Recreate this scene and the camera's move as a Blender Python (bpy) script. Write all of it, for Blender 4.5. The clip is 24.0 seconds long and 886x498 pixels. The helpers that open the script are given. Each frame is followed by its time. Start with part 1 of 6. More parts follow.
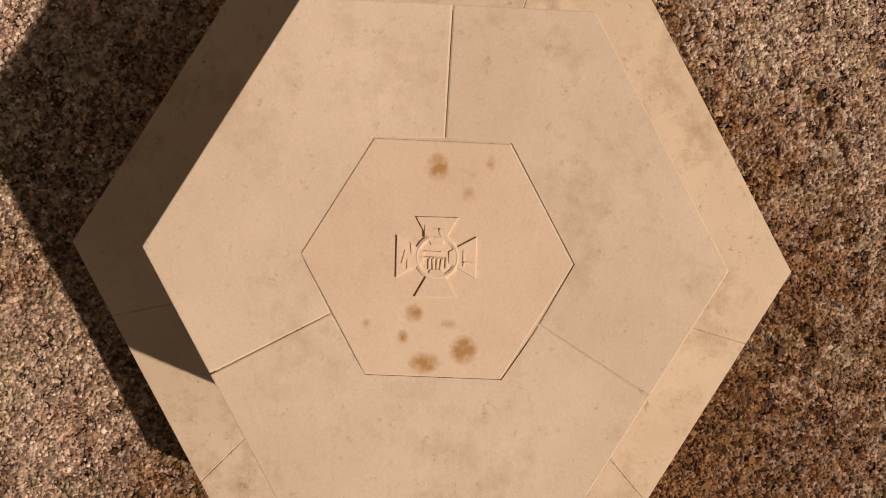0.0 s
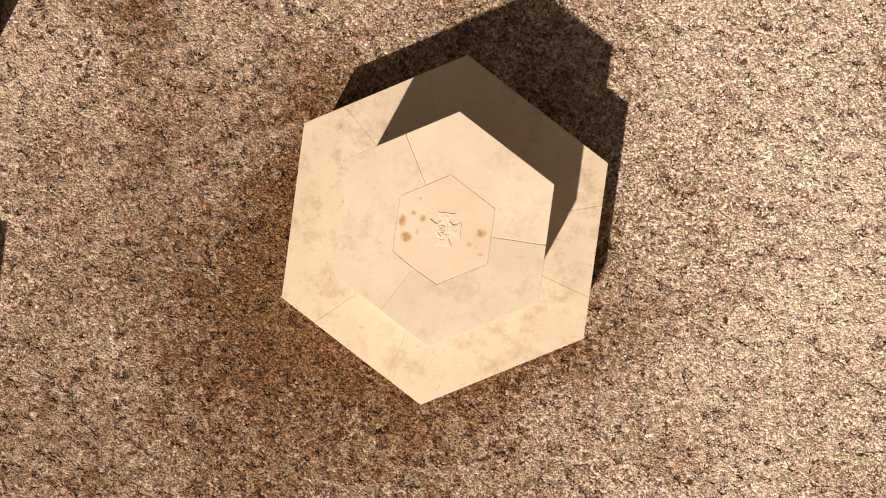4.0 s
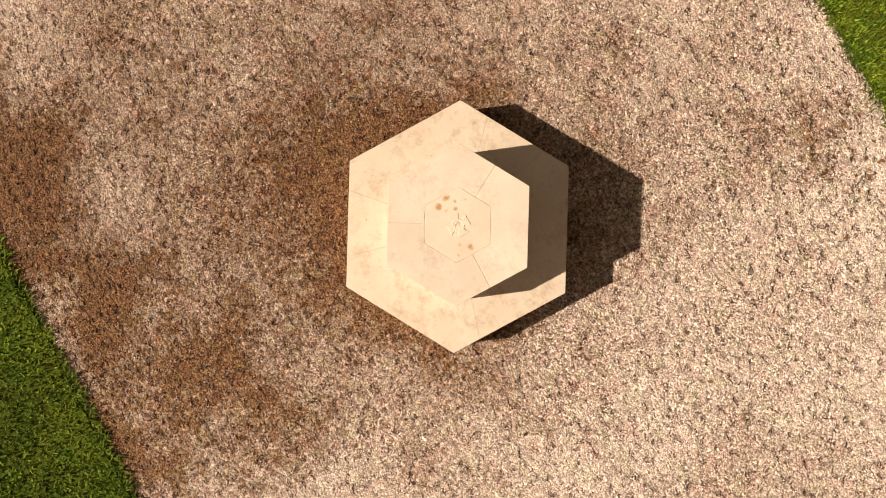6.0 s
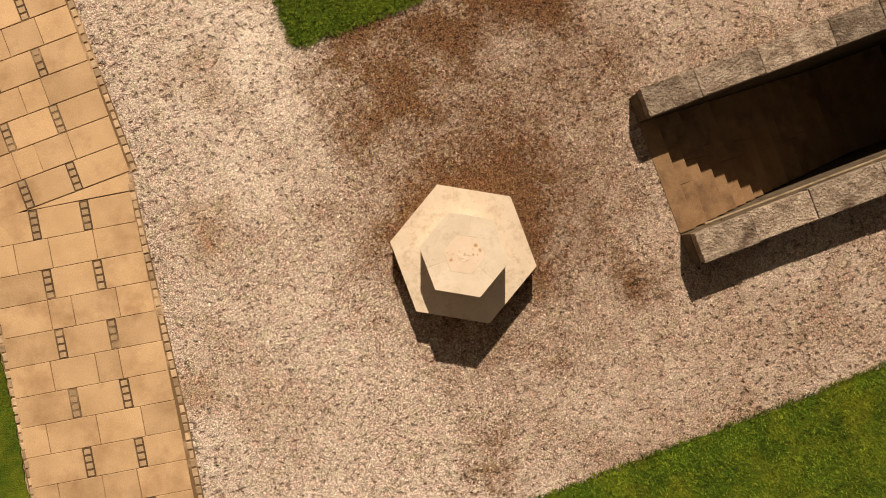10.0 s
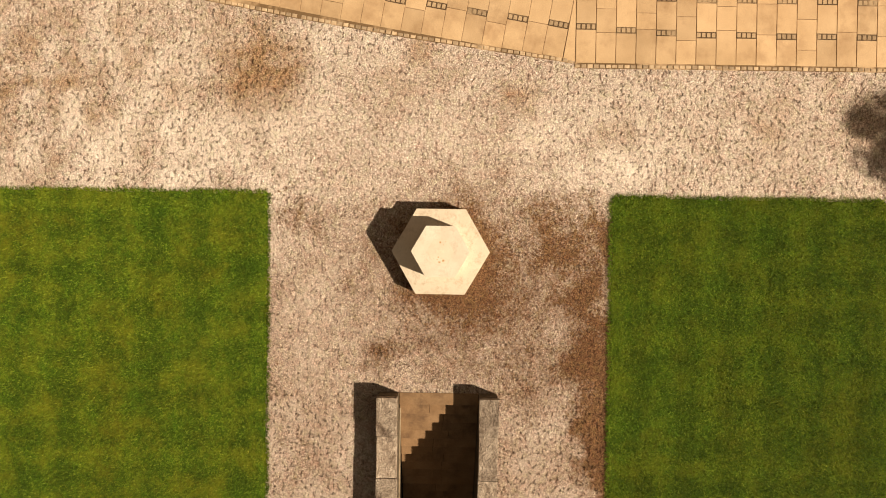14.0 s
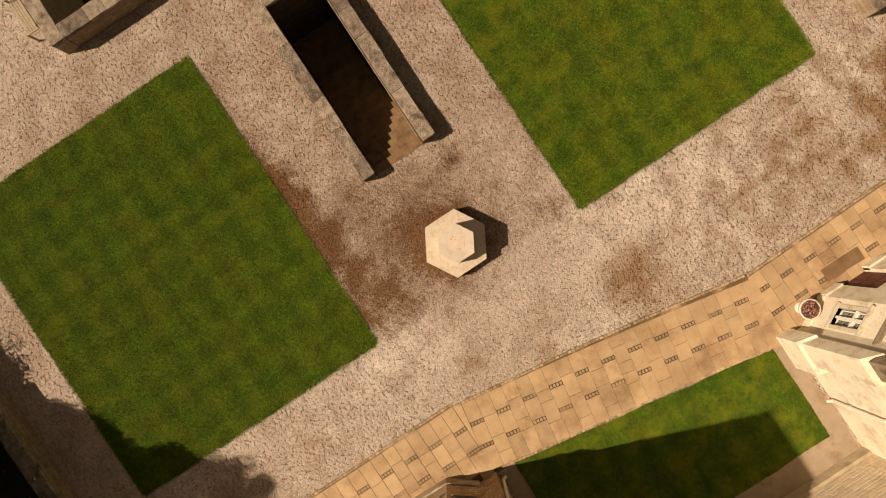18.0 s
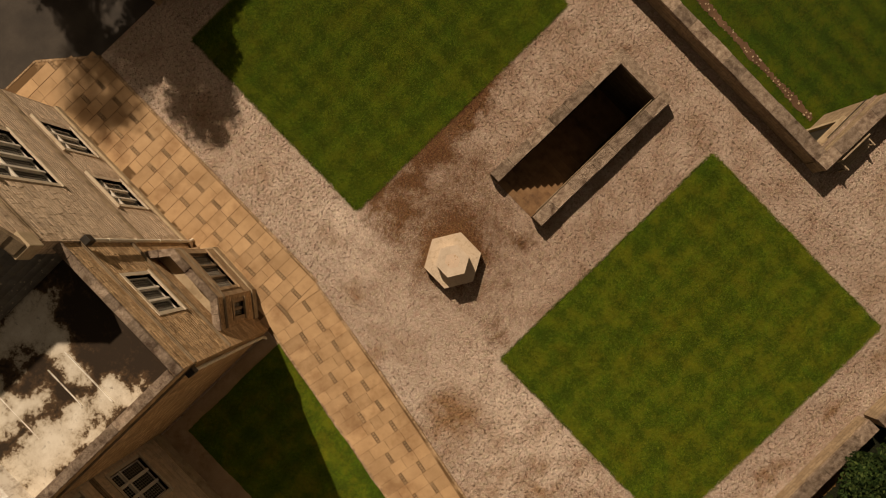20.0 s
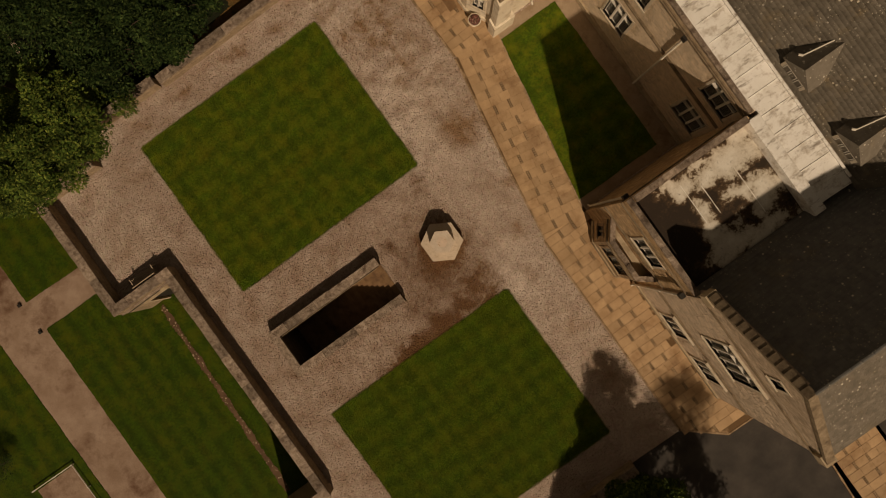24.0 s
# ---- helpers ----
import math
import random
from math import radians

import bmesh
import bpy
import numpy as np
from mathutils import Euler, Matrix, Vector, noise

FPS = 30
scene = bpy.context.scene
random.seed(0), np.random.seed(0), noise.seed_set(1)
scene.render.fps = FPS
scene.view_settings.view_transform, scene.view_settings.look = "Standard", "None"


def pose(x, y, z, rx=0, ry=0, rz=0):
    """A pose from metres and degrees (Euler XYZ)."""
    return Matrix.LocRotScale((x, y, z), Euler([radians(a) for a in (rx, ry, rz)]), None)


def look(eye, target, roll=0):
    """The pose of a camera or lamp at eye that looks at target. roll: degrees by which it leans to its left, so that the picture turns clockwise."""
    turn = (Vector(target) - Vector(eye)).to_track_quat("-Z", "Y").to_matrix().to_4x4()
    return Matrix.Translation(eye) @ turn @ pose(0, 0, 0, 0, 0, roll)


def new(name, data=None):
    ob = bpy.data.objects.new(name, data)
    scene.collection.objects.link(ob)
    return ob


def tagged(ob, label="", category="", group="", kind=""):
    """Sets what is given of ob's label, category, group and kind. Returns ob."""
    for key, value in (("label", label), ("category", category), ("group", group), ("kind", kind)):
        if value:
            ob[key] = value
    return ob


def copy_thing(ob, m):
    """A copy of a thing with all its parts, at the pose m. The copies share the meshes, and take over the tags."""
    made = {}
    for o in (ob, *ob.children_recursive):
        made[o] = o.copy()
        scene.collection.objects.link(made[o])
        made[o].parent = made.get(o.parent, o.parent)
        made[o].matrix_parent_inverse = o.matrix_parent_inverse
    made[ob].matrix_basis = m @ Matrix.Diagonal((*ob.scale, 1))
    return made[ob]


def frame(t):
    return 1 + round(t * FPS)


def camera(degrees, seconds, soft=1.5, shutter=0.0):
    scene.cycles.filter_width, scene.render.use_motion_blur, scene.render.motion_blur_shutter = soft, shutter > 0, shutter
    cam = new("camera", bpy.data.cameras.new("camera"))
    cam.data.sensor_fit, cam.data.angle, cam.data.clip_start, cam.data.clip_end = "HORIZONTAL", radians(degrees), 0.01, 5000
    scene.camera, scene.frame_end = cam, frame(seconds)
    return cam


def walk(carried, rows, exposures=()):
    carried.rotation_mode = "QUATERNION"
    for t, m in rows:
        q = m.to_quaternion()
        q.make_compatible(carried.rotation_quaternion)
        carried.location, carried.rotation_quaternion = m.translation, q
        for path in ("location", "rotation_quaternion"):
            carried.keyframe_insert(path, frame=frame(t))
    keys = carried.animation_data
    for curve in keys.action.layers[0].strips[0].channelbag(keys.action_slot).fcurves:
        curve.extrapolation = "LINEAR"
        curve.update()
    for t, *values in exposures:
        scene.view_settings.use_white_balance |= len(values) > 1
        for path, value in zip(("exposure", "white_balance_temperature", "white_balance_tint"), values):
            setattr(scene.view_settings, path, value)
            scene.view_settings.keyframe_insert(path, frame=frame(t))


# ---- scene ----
# ---- camera: t, x, y, z, turn about the plumb line, nod, lean ----
cam = camera(70.0, 24.0, 1.0)
PATH = [
    (0.0, -0.036, -0.021, 2.713, 92.42, -0.47, -1.14),
    (0.5, -0.092, -0.030, 2.939, 98.39, -0.87, -1.18),
    (1.0, -0.106, -0.043, 3.161, 108.19, -0.76, -0.93),
    (1.5, -0.124, -0.069, 3.406, 121.08, -1.26, -0.69),
    (2.0, -0.115, -0.072, 3.671, 133.90, -1.63, -0.52),
    (2.5, -0.085, -0.051, 3.959, 146.42, -1.67, -0.36),
    (3.0, -0.054, -0.019, 4.272, 159.23, -1.51, -0.10),
    (3.5, -0.045, 0.012, 4.615, 172.95, -1.27, 0.35),
    (4.0, -0.059, 0.038, 4.994, 187.65, -1.05, 0.88),
    (4.5, -0.042, 0.066, 5.415, 201.77, -0.80, 0.88),
    (5.0, -0.038, 0.090, 5.858, 215.23, -0.53, 0.74),
    (5.5, -0.096, 0.101, 6.305, 228.45, -0.31, 0.96),
    (6.0, -0.179, 0.105, 6.763, 241.59, -0.05, 1.25),
    (6.5, -0.236, 0.109, 7.246, 254.65, 0.29, 1.27),
    (7.0, -0.252, 0.116, 7.753, 267.15, 0.50, 1.10),
    (7.5, -0.223, 0.125, 8.282, 278.74, 0.40, 0.93),
    (8.0, -0.189, 0.140, 8.832, 290.15, 0.18, 0.78),
    (8.5, -0.186, 0.163, 9.404, 302.17, 0.07, 0.64),
    (9.0, -0.208, 0.189, 9.987, 314.62, 0.03, 0.50),
    (9.5, -0.241, 0.210, 10.571, 327.11, -0.02, 0.29),
    (10.0, -0.272, 0.220, 11.149, 339.37, -0.13, 0.01),
    (10.5, -0.295, 0.223, 11.734, 351.67, -0.28, -0.27),
    (11.0, -0.304, 0.223, 12.344, 364.46, -0.42, -0.44),
    (11.5, -0.293, 0.226, 12.996, 378.13, -0.52, -0.39),
    (12.0, -0.268, 0.237, 13.686, 392.62, -0.56, -0.11),
    (12.5, -0.262, 0.259, 14.357, 406.43, -0.63, 0.17),
    (13.0, -0.253, 0.257, 15.041, 420.22, -0.64, 0.30),
    (13.5, -0.216, 0.200, 15.779, 435.04, -0.54, 0.25),
    (14.0, -0.205, 0.114, 16.543, 450.96, -0.52, 0.21),
    (14.5, -0.261, 0.034, 17.299, 467.71, -0.73, 0.35),
    (15.0, -0.307, -0.024, 18.074, 484.88, -0.97, 0.52),
    (15.5, -0.236, -0.048, 18.913, 502.00, -0.94, 0.46),
    (16.0, -0.015, -0.035, 19.822, 518.90, -0.61, 0.08),
    (16.5, 0.132, 0.017, 20.730, 536.46, -0.50, -0.10),
    (17.0, 0.105, 0.162, 21.708, 555.78, -0.07, 0.10),
    (17.5, 0.085, 0.250, 22.531, 576.70, -0.10, 0.19),
    (18.0, 0.131, 0.326, 23.357, 596.64, -0.33, 0.30),
    (18.5, 0.222, 0.399, 24.257, 615.66, -0.55, 0.47),
    (19.0, 0.335, 0.451, 25.234, 634.70, -0.67, 0.68),
    (19.5, 0.445, 0.461, 26.291, 654.66, -0.63, 0.87),
    (20.0, 0.532, 0.434, 27.417, 676.00, -0.41, 1.03),
    (20.5, 0.589, 0.459, 28.549, 697.38, -0.15, 1.17),
    (21.0, 0.563, 0.523, 29.680, 718.98, 0.03, 1.18),
    (21.5, 0.397, 0.545, 30.846, 742.08, 0.12, 0.95),
    (22.0, 0.171, 0.541, 32.055, 766.12, 0.12, 0.60),
    (22.5, 0.002, 0.554, 33.303, 790.07, 0.05, 0.35),
    (23.0, -0.103, 0.544, 34.578, 814.03, -0.10, 0.30),
    (23.5, -0.230, 0.428, 35.859, 838.94, -0.35, 0.42),
    (24.0, -0.374, 0.252, 37.142, 864.40, -0.66, 0.63),
]
EXPOSURES = [(0.0, 0.08, 8700, 23), (1.5, 0.14, 8700, 22), (3.5, 0.66, 7900, 14), (5.0, 0.80, 7900, 14), (6.0, 0.86, 8000, 15), (7.0, 0.81, 8100, 13), (8.0, 0.75, 8300, 13), (9.0, 0.71, 8300, 13), (12.0, 0.52, 8800, 14), (13.0, 0.83, 8400, 11), (14.0, 0.93, 8500, 9), (15.0, 0.86, 8700, 9), (16.0, 0.80, 8700, 9), (17.0, 0.76, 8700, 10), (19.5, 0.03, 9700, 18), (21.0, -0.24, 9800, 18), (22.0, -0.53, 10100, 19), (24.0, -0.71, 10100, 18)]
walk(cam, [(t, pose(x, y, z, 0, 0, turn) @ pose(0, 0, 0, nod, 0, 0) @ pose(0, 0, 0, 0, lean, 0))
           for t, x, y, z, turn, nod, lean in PATH], EXPOSURES)

# ---- sky and sun ----
SUN_TO = Vector((0.40, 1.055, 0.97)).normalized()
world = bpy.data.worlds.new("sky")
scene.world = world
world.use_nodes = True
wn = world.node_tree.nodes
sky = wn.new("ShaderNodeTexSky")
sky.sky_type, sky.sun_disc = "NISHITA", False
sky.sun_elevation = math.asin(SUN_TO.z)
sky.sun_rotation = math.atan2(SUN_TO.x, SUN_TO.y)
haze = wn.new("ShaderNodeHueSaturation")   # thin bright cloud takes most of the blue out of the sky
haze.inputs["Saturation"].default_value = 0.03
world.node_tree.links.new(sky.outputs[0], haze.inputs["Color"])
warm = wn.new("ShaderNodeMix")             # and gives it the warm white of low sun through cloud
warm.data_type, warm.blend_type = "RGBA", "MULTIPLY"
warm.inputs[0].default_value = 1.0
warm.inputs[7].default_value = (1.0, 0.94, 0.82, 1)
world.node_tree.links.new(haze.outputs[0], warm.inputs[6])
world.node_tree.links.new(warm.outputs[2], wn["Background"].inputs[0])
wn["Background"].inputs[1].default_value = 0.0245
sun_data = bpy.data.lights.new("sun", "SUN")
sun_data.energy, sun_data.angle, sun_data.color = 3.6, radians(0.9), (1.0, 0.95, 0.87)
sun = new("sun", sun_data)
sun.matrix_world = look(SUN_TO * 60, (0, 0, 0))

# ---- materials ----
class Nodes:
    """Short hand for building a node material on world positions."""

    def __init__(self, name, rough=0.85, metal=0.0, spec=0.3):
        self.mat = bpy.data.materials.new(name)
        self.mat.use_nodes = True
        self.tree = self.mat.node_tree
        self.bsdf = self.tree.nodes["Principled BSDF"]
        self.bsdf.inputs["Roughness"].default_value = rough
        self.bsdf.inputs["Metallic"].default_value = metal
        self.bsdf.inputs["Specular IOR Level"].default_value = spec
        self.place = self.node("ShaderNodeNewGeometry").outputs["Position"]

    def node(self, kind, operation="", feature="", data_type="", blend_type="", clamp=False):
        n = self.tree.nodes.new(kind)
        if operation:
            n.operation = operation
        if feature:
            n.feature = feature
        if data_type:
            n.data_type = data_type
        if blend_type:
            n.blend_type = blend_type
        if clamp:
            n.clamp = True
        return n

    def link(self, a, b):
        self.tree.links.new(a, b)

    def put(self, socket, value):
        if hasattr(value, "is_output"):
            self.link(value, socket)
        else:
            socket.default_value = value

    def noise(self, scale, detail=5.0, rough=0.6, stretch=None):
        n = self.node("ShaderNodeTexNoise")
        n.inputs["Scale"].default_value = scale
        n.inputs["Detail"].default_value = detail
        n.inputs["Roughness"].default_value = rough
        self.link(self.scaled(stretch) if stretch else self.place, n.inputs["Vector"])
        return n.outputs["Fac"]

    def scaled(self, by):
        m = self.node("ShaderNodeVectorMath", operation="MULTIPLY")
        self.link(self.place, m.inputs[0])
        m.inputs[1].default_value = by
        return m.outputs[0]

    def voronoi(self, scale, feature="F1", out="Distance", stretch=None):
        n = self.node("ShaderNodeTexVoronoi", feature=feature)
        n.inputs["Scale"].default_value = scale
        self.link(self.scaled(stretch) if stretch else self.place, n.inputs["Vector"])
        return n.outputs[out]

    def ramp(self, fac, stops):
        n = self.node("ShaderNodeValToRGB")
        els = n.color_ramp.elements
        while len(els) < len(stops):
            els.new(0.5)
        for e, (at, col) in zip(els, stops):
            e.position = at
            e.color = (*col, 1) if len(col) == 3 else col
        self.put(n.inputs[0], fac)
        return n.outputs[0]

    def grey(self, fac, lo, hi, a=0.0, b=1.0):
        n = self.node("ShaderNodeMapRange", clamp=True)
        for i, v in enumerate((fac, lo, hi, a, b)):
            self.put(n.inputs[i], v)
        return n.outputs[0]

    def math(self, op, a, b=0.0):
        n = self.node("ShaderNodeMath", operation=op)
        self.put(n.inputs[0], a)
        self.put(n.inputs[1], b)
        return n.outputs[0]

    def mix(self, fac, a, b, how="MIX"):
        n = self.node("ShaderNodeMix", data_type="RGBA", blend_type=how)
        self.put(n.inputs[0], fac)
        for sock, v in ((n.inputs[6], a), (n.inputs[7], b)):
            if isinstance(v, tuple) and len(v) == 3:
                v = (*v, 1)
            self.put(sock, v)
        return n.outputs[2]

    def vary(self, col, amount):
        """Lightness that differs from object to object."""
        info = self.node("ShaderNodeObjectInfo").outputs["Random"]
        return self.bright(col, self.grey(info, 0, 1, 1 - amount, 1 + amount))

    def islands(self, col, amount):
        info = self.node("ShaderNodeNewGeometry").outputs["Random Per Island"]
        return self.bright(col, self.grey(info, 0, 1, 1 - amount, 1 + amount))

    def bright(self, col, by):
        n = self.node("ShaderNodeHueSaturation")
        self.put(n.inputs["Value"], by)
        self.put(n.inputs["Color"], col)
        return n.outputs[0]

    def warped(self, amount, scale):
        """Positions pushed about by soft noise, for stains with an uneven outline."""
        n = self.node("ShaderNodeTexNoise")
        n.inputs["Scale"].default_value, n.inputs["Detail"].default_value, n.inputs["Roughness"].default_value = scale, 6.0, 0.62
        self.link(self.place, n.inputs["Vector"])
        a = self.node("ShaderNodeVectorMath", operation="MULTIPLY_ADD")
        self.link(n.outputs["Color"], a.inputs[0])
        a.inputs[1].default_value = (amount, amount, 0)
        self.link(self.place, a.inputs[2])
        b = self.node("ShaderNodeVectorMath", operation="SUBTRACT")
        self.link(a.outputs[0], b.inputs[0])
        b.inputs[1].default_value = (amount / 2, amount / 2, 0)
        return b.outputs[0]

    def voices(self, scale):
        """A random tone for each of many small cells."""
        n = self.node("ShaderNodeTexVoronoi")
        n.inputs["Scale"].default_value = scale
        self.link(self.place, n.inputs["Vector"])
        pick = self.node("ShaderNodeSeparateColor")
        self.link(n.outputs["Color"], pick.inputs[0])
        return pick.outputs[0]

    def spot(self, x, y, rx, ry, place=None):
        """1 in the middle of an upright oval spot, 0 past its rim."""
        m = self.node("ShaderNodeVectorMath", operation="SUBTRACT")
        self.link(place or self.place, m.inputs[0])
        m.inputs[1].default_value = (x, y, 0)
        s = self.node("ShaderNodeVectorMath", operation="MULTIPLY")
        self.link(m.outputs[0], s.inputs[0])
        s.inputs[1].default_value = (1 / rx, 1 / ry, 0)
        d = self.node("ShaderNodeVectorMath", operation="LENGTH")
        self.link(s.outputs[0], d.inputs[0])
        return self.grey(d.outputs["Value"], 1, 0)

    def spots(self, rows, warp=0.0, scale=1.0):
        got = None
        place = self.warped(warp, scale) if warp else None
        for row in rows:
            one = self.math("MULTIPLY", self.spot(*row[:4], place), row[4])
            got = one if got is None else self.math("MAXIMUM", got, one)
        return got

    def bump(self, height, strength=0.4, distance=0.02, after=None):
        n = self.node("ShaderNodeBump")
        n.inputs["Strength"].default_value = strength
        n.inputs["Distance"].default_value = distance
        self.put(n.inputs["Height"], height)
        if after is not None:
            self.link(after, n.inputs["Normal"])
        self.link(n.outputs[0], self.bsdf.inputs["Normal"])
        return n.outputs[0]

    def colour(self, col):
        self.put(self.bsdf.inputs["Base Color"], (*col, 1) if isinstance(col, tuple) else col)
        return self.mat


def grainy(name, a, b, scale=3.0, fine=60.0, rough=0.85, bump=0.3, depth=0.01, vary=0.0, metal=0.0, spec=0.3, dirt=None, dirt_scale=0.8):
    """Two colours in soft patches, fine grain, optional darker dirt patches and difference from piece to piece."""
    m = Nodes(name, rough, metal, spec)
    col = m.ramp(m.noise(scale), [(0.3, a), (0.7, b)])
    col = m.mix(0.55, col, m.ramp(m.noise(fine, 3), [(0.25, (0.45, 0.45, 0.45)), (0.75, (1, 1, 1))]), "MULTIPLY")
    if dirt:
        col = m.mix(m.grey(m.noise(dirt_scale, 8, 0.7), 0.5, 0.68), col, dirt)
    if vary:
        col = m.vary(col, vary)
    m.bump(m.noise(fine, 4), bump, depth, m.bump(m.noise(scale * 4, 5), bump, depth * 2))
    return m.colour(col)


def gravel_material(name, loose=False):
    """Gravel whose stones, damp patches, tan stains and one painted tree shadow lie at their places on the ground;
    loose stones take one tone each.
    """
    m = Nodes(name, 0.92)
    tones = [(0.0, (0.11, 0.068, 0.050)), (0.2, (0.27, 0.18, 0.135)), (0.5, (0.49, 0.37, 0.30)), (0.78, (0.66, 0.55, 0.475)), (1.0, (0.80, 0.715, 0.64))]
    if loose:
        tones = [(0.0, (0.04, 0.022, 0.016)), (0.3, (0.20, 0.12, 0.09)), (0.55, (0.45, 0.33, 0.26)), (0.8, (0.70, 0.58, 0.50)), (1.0, (0.92, 0.84, 0.76))]
        stone = m.ramp(m.node("ShaderNodeNewGeometry").outputs["Random Per Island"], tones)
    else:
        cell = m.node("ShaderNodeTexVoronoi")
        cell.inputs["Scale"].default_value = 62
        m.link(m.place, cell.inputs["Vector"])
        pick = m.node("ShaderNodeSeparateColor")
        m.link(cell.outputs["Color"], pick.inputs[0])
        stone = m.ramp(pick.outputs[0], tones)
        stone = m.mix(m.grey(m.noise(230, 2), 0.3, 0.7, 0.0, 0.4), stone, (0.24, 0.16, 0.12))
    damp = m.spots([(1.7, 1.9, 4.6, 3.6, 0.85), (0.5, 0.5, 3.1, 2.9, 1.7), (0.3, 0.1, 1.9, 2.1, 1.5), (1.75, 0.2, 1.5, 1.6, 0.95), (0.3, 1.9, 1.7, 1.3, 0.95), (-0.2, 3.0, 1.9, 1.8, 1.4), (-0.5, 4.2, 1.5, 0.9, 1.4), (1.0, 3.8, 2.0, 1.2, 1.6), (2.9, 4.15, 2.4, 1.5, 1.9),
                    (4.7, 4.2, 2.3, 1.2, 1.9), (6.2, 4.4, 2.0, 0.9, 1.6), (3.6, 2.1, 0.9, 0.8, 0.85), (2.8, 1.75, 0.6, 0.6, 0.9), (2.8, -1.35, 0.7, 0.8, 0.95), (-0.9, 1.2, 1.5, 1.3, 0.7), (-0.3, -1.9, 1.6, 1.2, 0.7),
                    (-0.95, -3.85, 0.8, 0.7, 0.95), (-0.5, -3.2, 0.9, 0.8, 0.7), (0.9, -2.6, 1.5, 0.8, 0.5), (11.6, 1.5, 0.7, 1.2, 0.6), (8.5, 4.2, 3.0, 0.7, 0.5), (3.2, -4.8, 6.0, 0.7, 0.35), (7.6, 1.75, 4.0, 0.5, 0.45), (7.4, -1.85, 4.2, 0.5, 0.4)], 2.5, 1.0)
    ragged = m.math("ADD", damp, m.math("MULTIPLY", m.math("SUBTRACT", m.noise(1.1, 12, 0.8), 0.5), 1.9))
    ragged = m.math("ADD", ragged, m.math("MULTIPLY", m.math("SUBTRACT", m.voices(24), 0.5), 0.5))
    wet = m.grey(ragged, 0.20, 1.05)
    worn = m.math("MULTIPLY", m.math("MINIMUM", m.spots([(7.5, 0.0, 10.0, 22.0, 2.4)]), 1.0), m.grey(m.noise(0.6, 7, 0.68), 0.3, 0.62, 0.35, 1.0))
    stone = m.mix(worn, stone, m.mix(1.0, stone, (0.68, 0.59, 0.525), "MULTIPLY"))
    stone = m.bright(stone, m.grey(m.noise(30, 3, 0.6), 0.30, 0.70, 0.74, 1.24))
    stone = m.bright(stone, m.math("MULTIPLY", m.grey(m.voices(38), 0, 1, 0.82, 1.18), m.grey(m.voices(14), 0, 1, 0.89, 1.11)))
    tint = m.ramp(m.noise(4.2, 7, 0.75), [(0.36, (0.90, 1.0, 0.84)), (0.5, (1.0, 1.0, 1.03)), (0.64, (1.10, 0.95, 0.97))])
    stone = m.mix(0.8, stone, tint, "MULTIPLY")
    col = m.mix(wet, stone, m.mix(1.0, stone, (0.44, 0.30, 0.18), "MULTIPLY"))
    # tan stains, but the oval at (-3.4, 11.9) paints in a tree's shadow
    tan = m.spots([(-4.75, -4.85, 2.1, 1.7, 1.35), (-5.05, -0.3, 1.2, 0.9, 0.75), (-4.2, -1.2, 0.9, 0.8, 0.5), (-3.9, 2.1, 1.2, 0.95, 0.9), (-3.2, 4.7, 0.8, 0.9, 0.6), (-3.3, 8.4, 1.5, 1.0, 0.7), (-3.4, 11.9, 1.5, 2.4, 0.75), (-5.9, -6.0, 0.8, 1.2, 0.6), (0.6, -15.8, 1.3, 0.6, 1.1), (3.6, -16.3, 1.6, 0.5, 1.0), (7.4, -16.2, 1.5, 0.6, 0.9), (10.6, -15.9, 1.6, 0.6, 0.8), (12.6, -14.0, 1.2, 2.0, 0.6), (15.6, -10.6, 1.5, 1.8, 0.5)], 2.6, 0.8)
    drive = m.math("MULTIPLY", m.spots([(-4.2, -17.0, 4.4, 14.0, 2.2)]), m.grey(m.noise(0.8, 7, 0.66), 0.40, 0.66, 0.0, 0.9))
    blot = m.math("MULTIPLY", tan, m.grey(m.noise(1.6, 6, 0.68), 0.3, 0.6, 0.35, 1.15))
    blot = m.math("MINIMUM", m.math("MAXIMUM", blot, drive), 1.0)
    wide = m.grey(m.noise(0.36, 6, 0.65), 0.50, 0.72, 0.0, 0.42)
    blot = m.math("MAXIMUM", blot, wide)
    col = m.mix(blot, col, m.mix(1.0, col, (0.66, 0.51, 0.355), "MULTIPLY"))
    bleached = m.spots([(-2.6, -8.0, 2.6, 5.5, 1.3), (-2.4, -14.5, 2.0, 5.0, 0.9), (-5.2, -7.6, 1.6, 3.0, 0.8), (-2.6, 4.5, 2.2, 5.0, 0.7), (-6.0, -1.5, 1.6, 3.5, 0.5)])
    pale = m.math("MINIMUM", m.math("MULTIPLY", m.grey(m.noise(0.75, 7, 0.65), 0.36, 0.68), m.math("ADD", bleached, 0.5)), 1.0)
    dry = m.math("MULTIPLY", pale, m.math("MULTIPLY", m.math("SUBTRACT", 1.0, wet), m.math("SUBTRACT", 1.0, blot)))
    col = m.mix(dry, col, m.mix(1.0, m.mix(0.42, col, (0.86, 0.775, 0.72)), (1.15, 1.145, 1.14), "MULTIPLY"))
    if loose:
        return m.colour(col)
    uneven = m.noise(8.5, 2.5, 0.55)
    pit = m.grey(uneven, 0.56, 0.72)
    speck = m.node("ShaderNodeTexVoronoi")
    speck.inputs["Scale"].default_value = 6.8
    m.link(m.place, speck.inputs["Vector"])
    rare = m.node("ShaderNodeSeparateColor")
